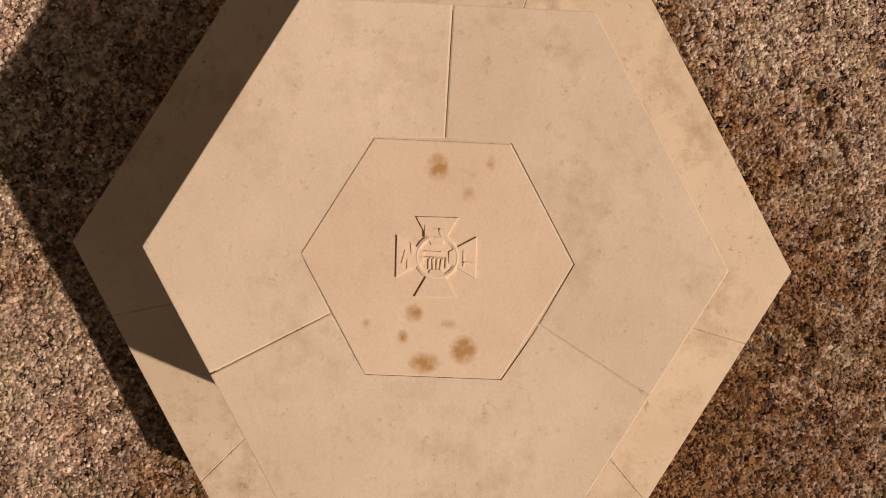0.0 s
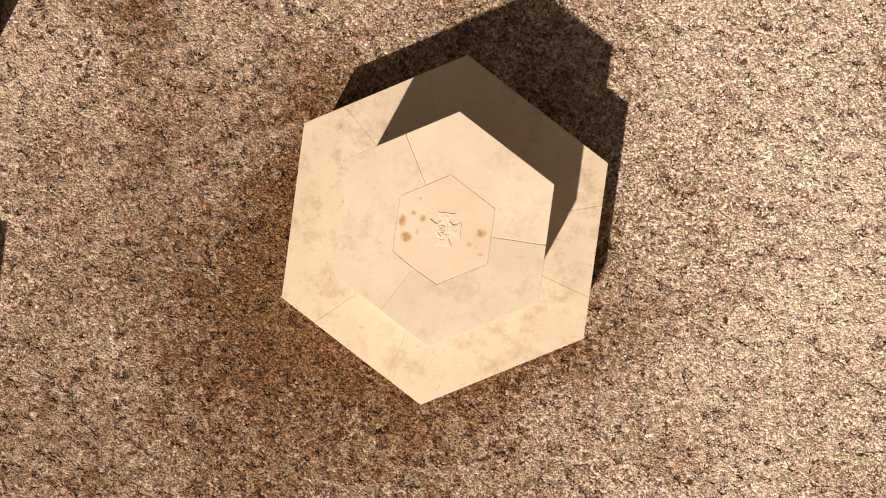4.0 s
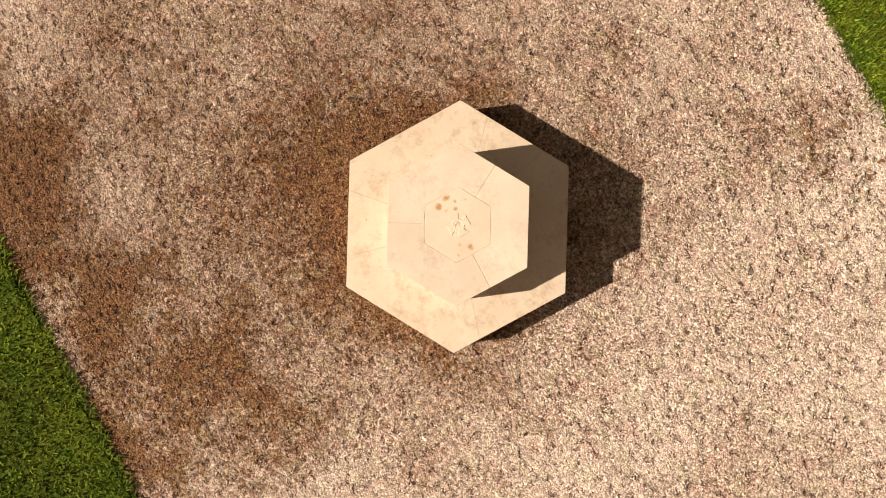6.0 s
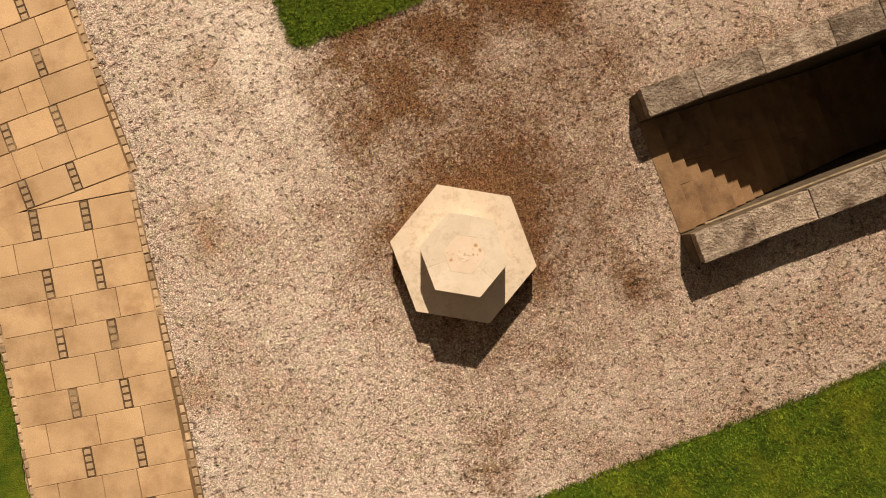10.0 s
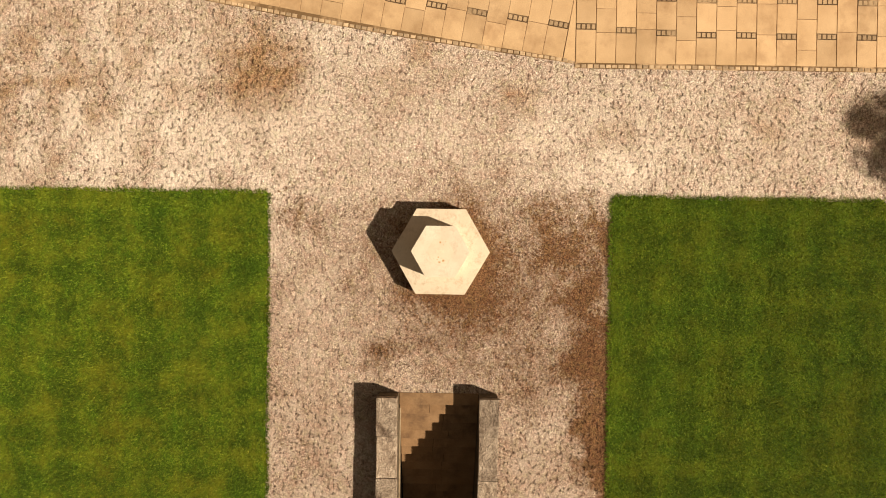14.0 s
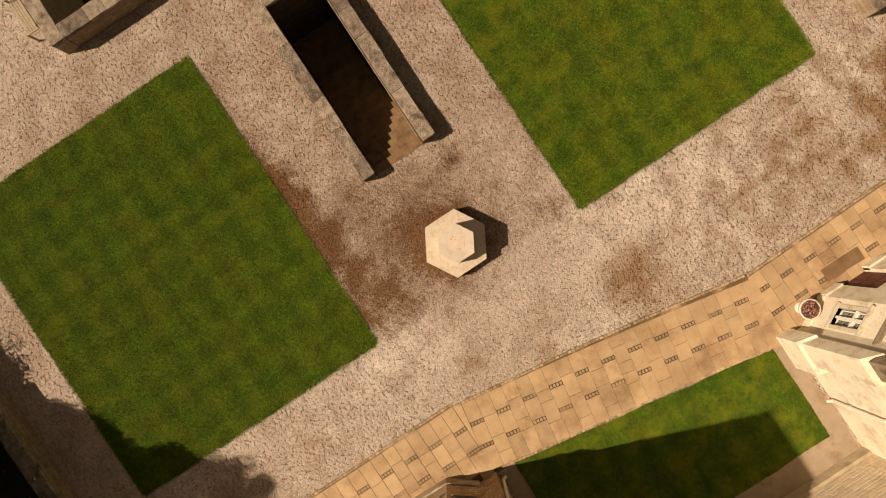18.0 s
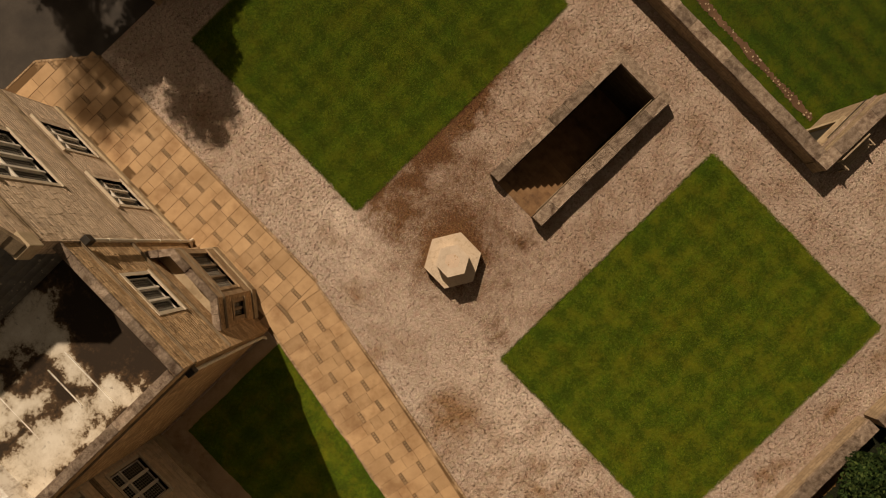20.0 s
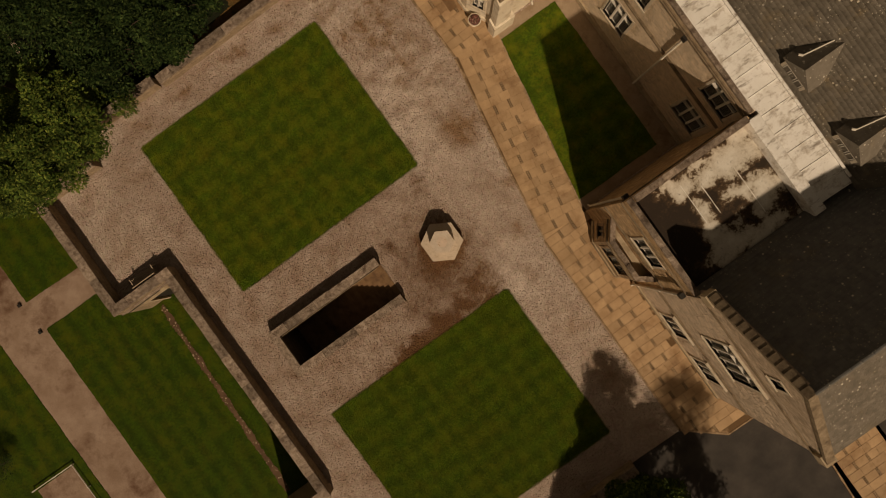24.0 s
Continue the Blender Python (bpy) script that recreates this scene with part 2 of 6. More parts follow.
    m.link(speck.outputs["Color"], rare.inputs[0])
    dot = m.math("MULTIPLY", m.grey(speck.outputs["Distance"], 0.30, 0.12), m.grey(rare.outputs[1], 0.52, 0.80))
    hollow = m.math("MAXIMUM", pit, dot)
    # hollows have their shade painted into the colour, on top of the bump
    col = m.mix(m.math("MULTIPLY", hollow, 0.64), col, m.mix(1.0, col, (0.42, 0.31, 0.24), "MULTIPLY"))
    relief = m.math("ADD", m.math("MULTIPLY", uneven, 0.55), m.math("ADD", m.math("MULTIPLY", hollow, 0.75), m.math("ADD", m.math("MULTIPLY", m.noise(3.2, 3), 0.6), m.math("MULTIPLY", m.noise(21, 3, 0.6), 0.16))))
    first = m.bump(relief, 1.0, -0.062)
    m.bump(m.math("SUBTRACT", 1.0, cell.outputs["Distance"]), 0.8, 0.014, first)
    return m.colour(col)


def lawn_material(name, base, other, stripe=0.0, along=(1, 0), drift=3.5, loose=False):
    """Mown grass: fine blades, yellow and deep green patches, and faint mowing lines that come and go."""
    m = Nodes(name, 0.8, 0, 0.15)
    xyz = m.node("ShaderNodeSeparateXYZ")
    m.link(m.place, xyz.inputs[0])
    if loose:
        each = m.node("ShaderNodeNewGeometry").outputs["Random Per Island"]
        col = m.ramp(each, [(0.0, tuple(c * 0.45 for c in base)), (0.5, base), (0.85, other), (1.0, (other[0] * 1.5, other[1] * 1.3, other[2] * 2))])
    else:
        col = m.ramp(m.noise(30, 6, 0.78), [(0.28, tuple(c * 0.32 for c in base)), (0.52, base), (0.78, other)])
    col = m.bright(col, m.math("MULTIPLY", m.grey(m.noise(6, 5, 0.75), 0.30, 0.70, 0.72, 1.28), m.grey(m.voices(19), 0, 1, 0.84, 1.16)))
    wander = m.math("MULTIPLY", m.noise(0.5, 5, 0.6), drift * 2.2)
    waves = []
    for axis, pitch in ((0, 1.1), (1, 1.16)):
        waves.append(m.math("SINE", m.math("ADD", m.math("MULTIPLY", xyz.outputs[axis], 2 * math.pi / pitch), wander)))
        fade = m.grey(m.noise(0.6 + 0.3 * axis, 4), 0.36, 0.62, 0.3 * stripe * along[axis], stripe * along[axis])
        col = m.bright(col, m.math("ADD", 1.0, m.math("MULTIPLY", waves[-1], fade)))
    cross = m.grey(m.math("ADD", m.math("MULTIPLY", m.math("ADD", waves[0], waves[1]), 0.010), m.noise(1.0, 10, 0.78)), 0.46, 0.64, 0.0, 0.75)
    south = m.grey(xyz.outputs[1], 5.0, -5.0, 0.6, 1.0)
    dry = (other[0] * 1.75, other[1] * 1.2, other[2] * 1.3)
    col = m.mix(m.math("MULTIPLY", cross, south), col, m.mix(0.6, col, dry))
    col = m.mix(m.grey(m.noise(0.3, 6, 0.65), 0.44, 0.62, 0, 0.6), col, m.mix(1.0, col, (1.14, 0.93, 0.9), "MULTIPLY"))
    col = m.mix(m.grey(m.noise(0.8, 6, 0.66), 0.50, 0.66, 0, 0.6), col, m.mix(1.0, col, (0.56, 0.80, 0.8), "MULTIPLY"))
    if not loose:
        m.bump(m.noise(40, 4, 0.75), 0.9, 0.05)
    return m.colour(col)


def rubble(name, a, b, joint, course=0.19, length=0.42, vary=0.25):
    """Coursed stone with thin joints, uneven faces and stains that run down."""
    m = Nodes(name, 0.9)
    xyz = m.node("ShaderNodeSeparateXYZ")
    m.link(m.place, xyz.inputs[0])
    flat = m.node("ShaderNodeCombineXYZ")
    m.link(m.math("ADD", xyz.outputs[0], xyz.outputs[1]), flat.inputs[0])
    m.link(xyz.outputs[2], flat.inputs[1])
    bond = m.node("ShaderNodeTexBrick")
    bond.offset = 0.43
    m.link(flat.outputs[0], bond.inputs["Vector"])
    bond.inputs["Scale"].default_value = 1.0
    bond.inputs["Mortar Size"].default_value = 0.012
    bond.inputs["Brick Width"].default_value = length
    bond.inputs["Row Height"].default_value = course
    bond.inputs["Color1"].default_value = (*a, 1)
    bond.inputs["Color2"].default_value = (*b, 1)
    bond.inputs["Mortar"].default_value = (*joint, 1)
    col = m.mix(0.6, bond.outputs[0], m.ramp(m.noise(6, 8, 0.75), [(0.28, (0.34, 0.31, 0.28)), (0.72, (1.28, 1.24, 1.18))]), "MULTIPLY")
    col = m.mix(m.grey(m.noise(1.0, 6, 0.7, (1.6, 1.6, 0.35)), 0.5, 0.75, 0, 0.6), col, tuple(c * 0.35 for c in a))
    first = m.bump(m.math("MULTIPLY", bond.outputs["Fac"], -1.0), 0.5, 0.02)
    m.bump(m.noise(12, 7, 0.7), 0.8, 0.05, first)
    return m.colour(col)


def flat_roof_material():
    m = Nodes("stained_roof_felt", 0.75)
    pale = m.spots([(-12.6, 8.2, 2.6, 1.0, 1.1), (-11.0, 7.8, 2.2, 1.2, 1.1), (-10.3, 6.9, 0.9, 1.3, 1.05), (-13.4, 6.8, 1.7, 1.3, 1.25), (-12.5, 6.0, 1.6, 0.8, 1.05), (-12.9, 4.6, 2.4, 1.0, 1.3), (-11.5, 4.7, 1.3, 0.8, 1.1),
                    (-13.8, 4.2, 1.2, 0.9, 1.1), (-10.55, 5.8, 0.6, 1.1, 1.0), (-10.35, 4.5, 1.0, 0.9, 1.2), (-9.9, 4.1, 1.3, 0.4, 1.0), (-11.6, 4.0, 1.8, 0.4, 1.0)], 2.2, 0.9)
    mask = m.math("ADD", m.math("MULTIPLY", pale, 0.68), m.math("MULTIPLY", m.math("SUBTRACT", m.noise(2.0, 10, 0.78), 0.52), 1.4))
    fine = m.noise(6.0, 6, 0.7)
    col = m.ramp(mask, [(0.05, (0.030, 0.019, 0.012)), (0.24, (0.095, 0.056, 0.030)), (0.31, (0.40, 0.345, 0.275)), (0.45, (0.60, 0.555, 0.485)), (0.8, (0.74, 0.71, 0.65))])
    col = m.mix(m.grey(fine, 0.58, 0.7, 0, 0.6), col, (0.06, 0.035, 0.02))
    m.bump(fine, 0.3, 0.01)
    return m.colour(col)


def slate_material(name, a, b):
    m = Nodes(name, 0.7, 0, 0.35)
    col = m.ramp(m.noise(2.2, 6, 0.7), [(0.3, a), (0.7, b)])
    lichen = m.voronoi(3.2)
    blob = m.grey(m.math("ADD", lichen, m.math("MULTIPLY", m.noise(9), 0.25)), 0.30, 0.24)
    col = m.mix(m.math("MULTIPLY", blob, m.grey(m.noise(0.9, 5, 0.7), 0.44, 0.58)), col, (0.60, 0.55, 0.47))
    small = m.math("MULTIPLY", m.grey(m.voronoi(7.5), 0.2, 0.14), m.grey(m.noise(0.8, 5, 0.6), 0.46, 0.6, 0.0, 0.85))
    col = m.mix(small, col, (0.50, 0.45, 0.36))
    col = m.mix(m.grey(m.noise(0.7, 7, 0.72), 0.54, 0.68, 0.0, 0.6), col, m.mix(1.0, col, (1.2, 1.05, 0.8), "MULTIPLY"))
    col = m.mix(m.grey(m.noise(1.4, 8, 0.75), 0.6, 0.72, 0.0, 0.5), col, m.mix(1.0, col, (2.1, 1.9, 1.6), "MULTIPLY"))
    col = m.islands(col, 0.14)
    m.bump(m.noise(30, 3), 0.3, 0.008)
    return m.colour(col)


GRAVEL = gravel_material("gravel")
PEBBLE = gravel_material("loose_gravel", True)
LAWN = lawn_material("mown_grass", (0.062, 0.116, 0.0085), (0.146, 0.198, 0.017), 0.15, (0.7, 1), 1.2)
LAWN_LOW = lawn_material("lower_grass", (0.032, 0.066, 0.0035), (0.072, 0.104, 0.007), 0.24, (1, 0), 0.25)
BLADE = lawn_material("grass_blade", (0.066, 0.124, 0.0090), (0.130, 0.187, 0.016), 0.15, (0.7, 1), 1.2, True)
EARTH = grainy("bare_earth", (0.10, 0.055, 0.032), (0.20, 0.115, 0.07), 1.2, 40, 0.95, 0.6, 0.03)
LITTER = grainy("dry_grass_litter", (0.13, 0.062, 0.020), (0.25, 0.145, 0.05), 3.0, 26, 0.95, 0.8, 0.05, dirt=(0.06, 0.055, 0.016), dirt_scale=2.2)
LITTER_LEAF = Nodes("brown_fallen_leaf", 0.8)
LITTER_LEAF = LITTER_LEAF.colour(LITTER_LEAF.ramp(LITTER_LEAF.node("ShaderNodeNewGeometry").outputs["Random Per Island"], [(0.0, (0.05, 0.024, 0.012)), (0.6, (0.13, 0.062, 0.028)), (1.0, (0.24, 0.125, 0.05))]))
# near-black ground: the deep shade under the trees is put into its colour
SHADED_GROUND = grainy("shade_dark_ground", (0.006, 0.009, 0.003), (0.018, 0.024, 0.007), 2.5, 25, 0.9, 0.7, 0.05)
LOWER_PATH = grainy("brown_path_gravel", (0.30, 0.20, 0.145), (0.44, 0.32, 0.25), 0.9, 40, 0.95, 0.5, 0.02, dirt=(0.13, 0.066, 0.04), dirt_scale=0.42)
TARMAC = grainy("dark_tarmac", (0.040, 0.036, 0.034), (0.085, 0.074, 0.066), 0.6, 60, 0.9, 0.4, 0.01)
COURT_GRAVEL = grainy("tan_court_gravel", (0.36, 0.265, 0.185), (0.48, 0.37, 0.27), 1.2, 50, 0.95, 0.4, 0.015, dirt=(0.24, 0.16, 0.10), dirt_scale=0.9)
def joint_material(name, dark, sandy, scale):
    """Open dark joint that is filled with pale sand here and there."""
    m = Nodes(name, 0.95)
    col = m.ramp(m.noise(scale, 4, 0.6), [(0.52, dark), (0.66, sandy)])
    m.bump(m.noise(60, 3), 0.4, 0.008)
    return m.colour(col)


MORTAR = joint_material("sandy_joint", (0.15, 0.088, 0.045), (0.46, 0.31, 0.19), 1.3)
SLAB = grainy("sandstone_slab", (0.48, 0.31, 0.178), (0.63, 0.425, 0.26), 1.1, 45, 0.8, 0.25, 0.006, 0.12, dirt=(0.30, 0.175, 0.095), dirt_scale=0.6)
JOINT = joint_material("dark_sett_joint", (0.085, 0.05, 0.028), (0.36, 0.24, 0.145), 1.0)
SETT = grainy("granite_sett", (0.34, 0.225, 0.135), (0.48, 0.335, 0.21), 9, 60, 0.8, 0.5, 0.01, 0.2)
COPING = grainy("lichened_coping", (0.22, 0.155, 0.115), (0.54, 0.43, 0.35), 5.0, 20, 0.92, 0.9, 0.025, 0.34, dirt=(0.10, 0.063, 0.045), dirt_scale=2.4)
WALLSTONE = rubble("terrace_stone", (0.30, 0.22, 0.15), (0.40, 0.31, 0.22), (0.22, 0.17, 0.12))
# darker copy of the terrace stone, with the stairwell's shade in its colour
SHADED_STONE = rubble("shaded_terrace_stone", (0.105, 0.075, 0.05), (0.16, 0.12, 0.08), (0.08, 0.06, 0.04))
EDGE_SETT = Nodes("pale_edging_sett", 0.85)
EDGE_SETT = EDGE_SETT.colour(EDGE_SETT.islands(EDGE_SETT.ramp(EDGE_SETT.noise(9, 4), [(0.3, (0.30, 0.20, 0.125)), (0.7, (0.50, 0.37, 0.255))]), 0.35))
STEP = grainy("worn_step_stone", (0.23, 0.128, 0.066), (0.32, 0.19, 0.105), 2.2, 40, 0.85, 0.4, 0.01, 0.1, dirt=(0.13, 0.072, 0.04), dirt_scale=1.5)
RUBBLE = rubble("warm_rubble", (0.42, 0.27, 0.15), (0.70, 0.50, 0.32), (0.28, 0.18, 0.105), 0.17, 0.30)
GABLE_STONE = rubble("grey_brown_coursed_stone", (0.52, 0.405, 0.31), (0.74, 0.60, 0.48), (0.40, 0.30, 0.225), 0.16, 0.30)
RENDERED = rubble("pale_coursed_stone", (0.66, 0.52, 0.385), (0.75, 0.61, 0.465), (0.60, 0.47, 0.34), 0.21, 0.5)
RUBBLE_STONE = grainy("rubble_block", (0.40, 0.26, 0.145), (0.66, 0.47, 0.30), 3.0, 24, 0.9, 0.7, 0.02, 0.26, dirt=(0.22, 0.14, 0.085), dirt_scale=2.0)


def face_material(name, a, b, amount):
    """Squared stones, each of its own tone, with grain and stains."""
    m = Nodes(name, 0.9)
    col = m.ramp(m.noise(2.6, 7, 0.72), [(0.3, a), (0.7, b)])
    col = m.mix(0.5, col, m.ramp(m.noise(26, 4, 0.7), [(0.25, (0.5, 0.48, 0.46)), (0.75, (1, 1, 1))]), "MULTIPLY")
    col = m.mix(m.grey(m.noise(1.0, 6, 0.7, (1.6, 1.6, 0.35)), 0.52, 0.75, 0, 0.5), col, tuple(c * 0.4 for c in a))
    m.bump(m.noise(14, 6, 0.7), 0.7, 0.03)
    return m.colour(m.islands(col, amount))


GABLE_FACE = face_material("gable_block", (0.50, 0.39, 0.295), (0.74, 0.60, 0.48), 0.2)
PALE_FACE = face_material("pale_block", (0.60, 0.475, 0.355), (0.78, 0.64, 0.50), 0.12)
CREAM = grainy("cream_ashlar", (0.75, 0.64, 0.49), (0.87, 0.78, 0.65), 1.0, 24, 0.8, 0.3, 0.008, dirt=(0.44, 0.34, 0.24), dirt_scale=1.6)
PALE_STONE = grainy("pale_window_stone", (0.60, 0.51, 0.40), (0.74, 0.66, 0.55), 3.0, 40, 0.8, 0.3, 0.006, dirt=(0.36, 0.27, 0.18), dirt_scale=3.0)
WEATHERED = grainy("weathered_moulding", (0.20, 0.145, 0.095), (0.36, 0.275, 0.19), 3.0, 30, 0.9, 0.4, 0.01, dirt=(0.10, 0.07, 0.045), dirt_scale=2.2)
DRESSED = grainy("dressed_stone", (0.44, 0.34, 0.23), (0.58, 0.47, 0.34), 1.8, 40, 0.85, 0.35, 0.01, dirt=(0.22, 0.155, 0.095), dirt_scale=1.2)
BAY_STONE = grainy("brown_dressed_stone", (0.34, 0.23, 0.14), (0.50, 0.36, 0.235), 1.8, 30, 0.88, 0.4, 0.012, dirt=(0.17, 0.105, 0.06), dirt_scale=1.6)
LEAD = Nodes("white_lead_sheet", 0.45, 0, 0.5)
LEAD_PALE = LEAD.mix(LEAD.grey(LEAD.noise(2.2, 8, 0.72), 0.50, 0.66, 0, 0.7), LEAD.ramp(LEAD.noise(1.2, 5), [(0.3, (0.82, 0.80, 0.76)), (0.7, (0.95, 0.94, 0.92))]), (0.42, 0.35, 0.28))
LEAD = LEAD.colour(LEAD.mix(LEAD.grey(LEAD.noise(1.0, 8, 0.75, (0.9, 3.2, 1.0)), 0.54, 0.66, 0, 0.8), LEAD_PALE, (0.17, 0.12, 0.085)))
ROOF_FELT = flat_roof_material()
SLATE = slate_material("dark_slate", (0.095, 0.095, 0.094), (0.155, 0.152, 0.145))
SLATE_BROWN = slate_material("brown_stone_slate", (0.115, 0.098, 0.078), (0.19, 0.165, 0.135))
PAINT = grainy("white_window_paint", (0.70, 0.66, 0.59), (0.82, 0.78, 0.72), 6, 50, 0.55, 0.1, 0.003)
PIPE = grainy("cream_pipe_paint", (0.74, 0.68, 0.58), (0.84, 0.79, 0.70), 6, 50, 0.5, 0.1, 0.003)
CAME = grainy("grey_lead_came", (0.26, 0.24, 0.21), (0.38, 0.36, 0.32), 6, 60, 0.6, 0.1, 0.003)
GREY_ROOF = grainy("grey_lead_roof", (0.25, 0.235, 0.21), (0.40, 0.38, 0.345), 0.8, 20, 0.7, 0.3, 0.01, dirt=(0.12, 0.095, 0.07), dirt_scale=0.7)
IRON = grainy("dark_iron", (0.02, 0.018, 0.016), (0.045, 0.038, 0.032), 6, 60, 0.55, 0.2, 0.004)
GLASS = Nodes("dark_window_glass", 0.08, 0, 0.5)
GLASS = GLASS.colour(GLASS.ramp(GLASS.noise(1.5, 2), [(0.3, (0.008, 0.008, 0.009)), (0.7, (0.02, 0.02, 0.022))]))
WOOD = grainy("weathered_bench_wood", (0.36, 0.27, 0.19), (0.50, 0.41, 0.31), 5, 80, 0.8, 0.4, 0.006)
DOOR = grainy("dark_red_door_paint", (0.10, 0.025, 0.018), (0.15, 0.045, 0.03), 3, 50, 0.5, 0.1, 0.003)
FLOWER = Nodes("bedding_flowers", 0.8)
FLOWER = FLOWER.colour(FLOWER.ramp(FLOWER.node("ShaderNodeNewGeometry").outputs["Random Per Island"], [(0.0, (0.03, 0.042, 0.012)), (0.45, (0.12, 0.055, 0.04)), (0.8, (0.36, 0.12, 0.11)), (1.0, (0.55, 0.38, 0.31))]))
BARK = grainy("bark", (0.06, 0.042, 0.028), (0.12, 0.085, 0.06), 4, 30, 0.95, 0.8, 0.03)


def leaf_material(name, a, b, c):
    m = Nodes(name, 0.7, 0, 0.08)
    col = m.ramp(m.node("ShaderNodeNewGeometry").outputs["Random Per Island"], [(0.0, a), (0.6, b), (1.0, c)])
    return m.colour(m.bright(col, m.grey(m.noise(1.1, 4, 0.65), 0.36, 0.64, 0.4, 1.9)))


LEAF = leaf_material("broad_leaf", (0.018, 0.038, 0.007), (0.052, 0.086, 0.017), (0.125, 0.150, 0.032))
LEAF_DARK = leaf_material("dark_leaf", (0.007, 0.017, 0.005), (0.018, 0.036, 0.010), (0.042, 0.062, 0.018))


def plinth_material(name, a, b, stains=(), grime=0.0):
    m = Nodes(name, 0.8, 0, 0.25)
    col = m.ramp(m.noise(2.4, 5, 0.6), [(0.3, a), (0.7, b)])
    col = m.mix(m.grey(m.noise(4.5, 8, 0.76), 0.51, 0.74, 0.0, grime), col, (0.30, 0.19, 0.11))
    col = m.mix(m.grey(m.noise(26, 6, 0.8), 0.585, 0.68, 0.0, 0.7 * grime), col, (0.13, 0.085, 0.05))
    col = m.mix(0.25, col, m.ramp(m.noise(160, 3), [(0.3, (0.6, 0.6, 0.6)), (0.7, (1, 1, 1))]), "MULTIPLY")
    if stains:
        ragged = m.math("MULTIPLY", m.spots(stains), m.grey(m.noise(45, 5), 0.25, 0.6, 0.5, 1.5))
        col = m.mix(m.grey(ragged, 0.15, 0.75, 0, 0.85), col, (0.40, 0.20, 0.055))
    m.bump(m.noise(140, 4), 0.18, 0.003, m.bump(m.noise(11, 4), 0.2, 0.006))
    return m.colour(m.vary(col, 0.05))


PLINTH = plinth_material("pale_limestone", (0.60, 0.497, 0.405), (0.70, 0.597, 0.505), (), 0.45)
PLINTH_LOW = plinth_material("stained_limestone", (0.58, 0.473, 0.375), (0.68, 0.573, 0.47), (), 0.7)
INLAY = plinth_material("pink_limestone", (0.69, 0.535, 0.43), (0.77, 0.63, 0.52), [
    (-0.225, -0.01, 0.045, 0.035, 0.9), (0.222, 0.07, 0.045, 0.045, 1.0), (0.257, -0.024, 0.035, 0.05, 0.9), (0.136, -0.054, 0.03, 0.03, 0.9),
    (0.195, -0.08, 0.024, 0.02, 0.7), (0.167, -0.17, 0.022, 0.018, 0.5), (-0.24, 0.12, 0.03, 0.02, 0.5), (0.16, 0.03, 0.02, 0.035, 0.5), (-0.16, 0.07, 0.03, 0.03, 0.45)], 0.15)

# ---- shapes ----
AT = {}


def thing(name, x=0, y=0, z=0, label="", category="", group="", kind=""):
    """An Empty at the base of a thing, which parents its parts."""
    ob = new(name)
    ob.location = (x, y, z)
    AT[ob] = Vector((x, y, z))
    return tagged(ob, label, category, group, kind)


def mesh_of(bm, name, smooth=False):
    bmesh.ops.recalc_face_normals(bm, faces=bm.faces)
    me = bpy.data.meshes.new(name)
    bm.to_mesh(me)
    bm.free()
    if smooth:
        for p in me.polygons:
            p.use_smooth = True
    return me


def part(name, bm, material, parent=None, label="", smooth=False):
    """One mesh object; the bmesh is in world metres."""
    me = mesh_of(bm, name, smooth)
    me.materials.append(material)
    ob = new(name, me)
    if parent is not None:
        ob.parent = parent
        if parent in AT:
            ob.matrix_parent_inverse = Matrix.Translation(-AT[parent])
    return tagged(ob, label)


def piece(name, me, parent, m):
    """A piece that shares its mesh; its parent stands at the world's origin."""
    ob = new(name, me)
    ob.parent = parent
    ob.matrix_basis = m
    return ob


def frame_at(x, y, degrees):
    """Maps (along, out, up) to the world, for a wall that starts at x, y and runs that way; out is to its right."""
    c, s = math.cos(radians(degrees)), math.sin(radians(degrees))
    return lambda u, d, z: Vector((x + u * c + d * s, y + u * s - d * c, z))


FLAT = frame_at(0, 0, 0)


def box(bm, f, u0, u1, d0, d1, z0, z1, bevel=0.0):
    vs = [bm.verts.new(f(u, d, z)) for z in (z0, z1) for u, d in ((u0, d0), (u1, d0), (u1, d1), (u0, d1))]
    fs = [bm.faces.new([vs[i] for i in q]) for q in ((0, 1, 2, 3), (7, 6, 5, 4), (0, 4, 5, 1), (1, 5, 6, 2), (2, 6, 7, 3), (3, 7, 4, 0))]
    if bevel:
        es = list({e for q in fs for e in q.edges})
        bmesh.ops.bevel(bm, geom=es, offset=bevel, segments=2, affect="EDGES", profile=0.6)


def cube(bm, x0, x1, y0, y1, z0, z1, bevel=0.0):
    box(bm, lambda u, d, z: Vector((u, d, z)), x0, x1, y0, y1, z0, z1, bevel)


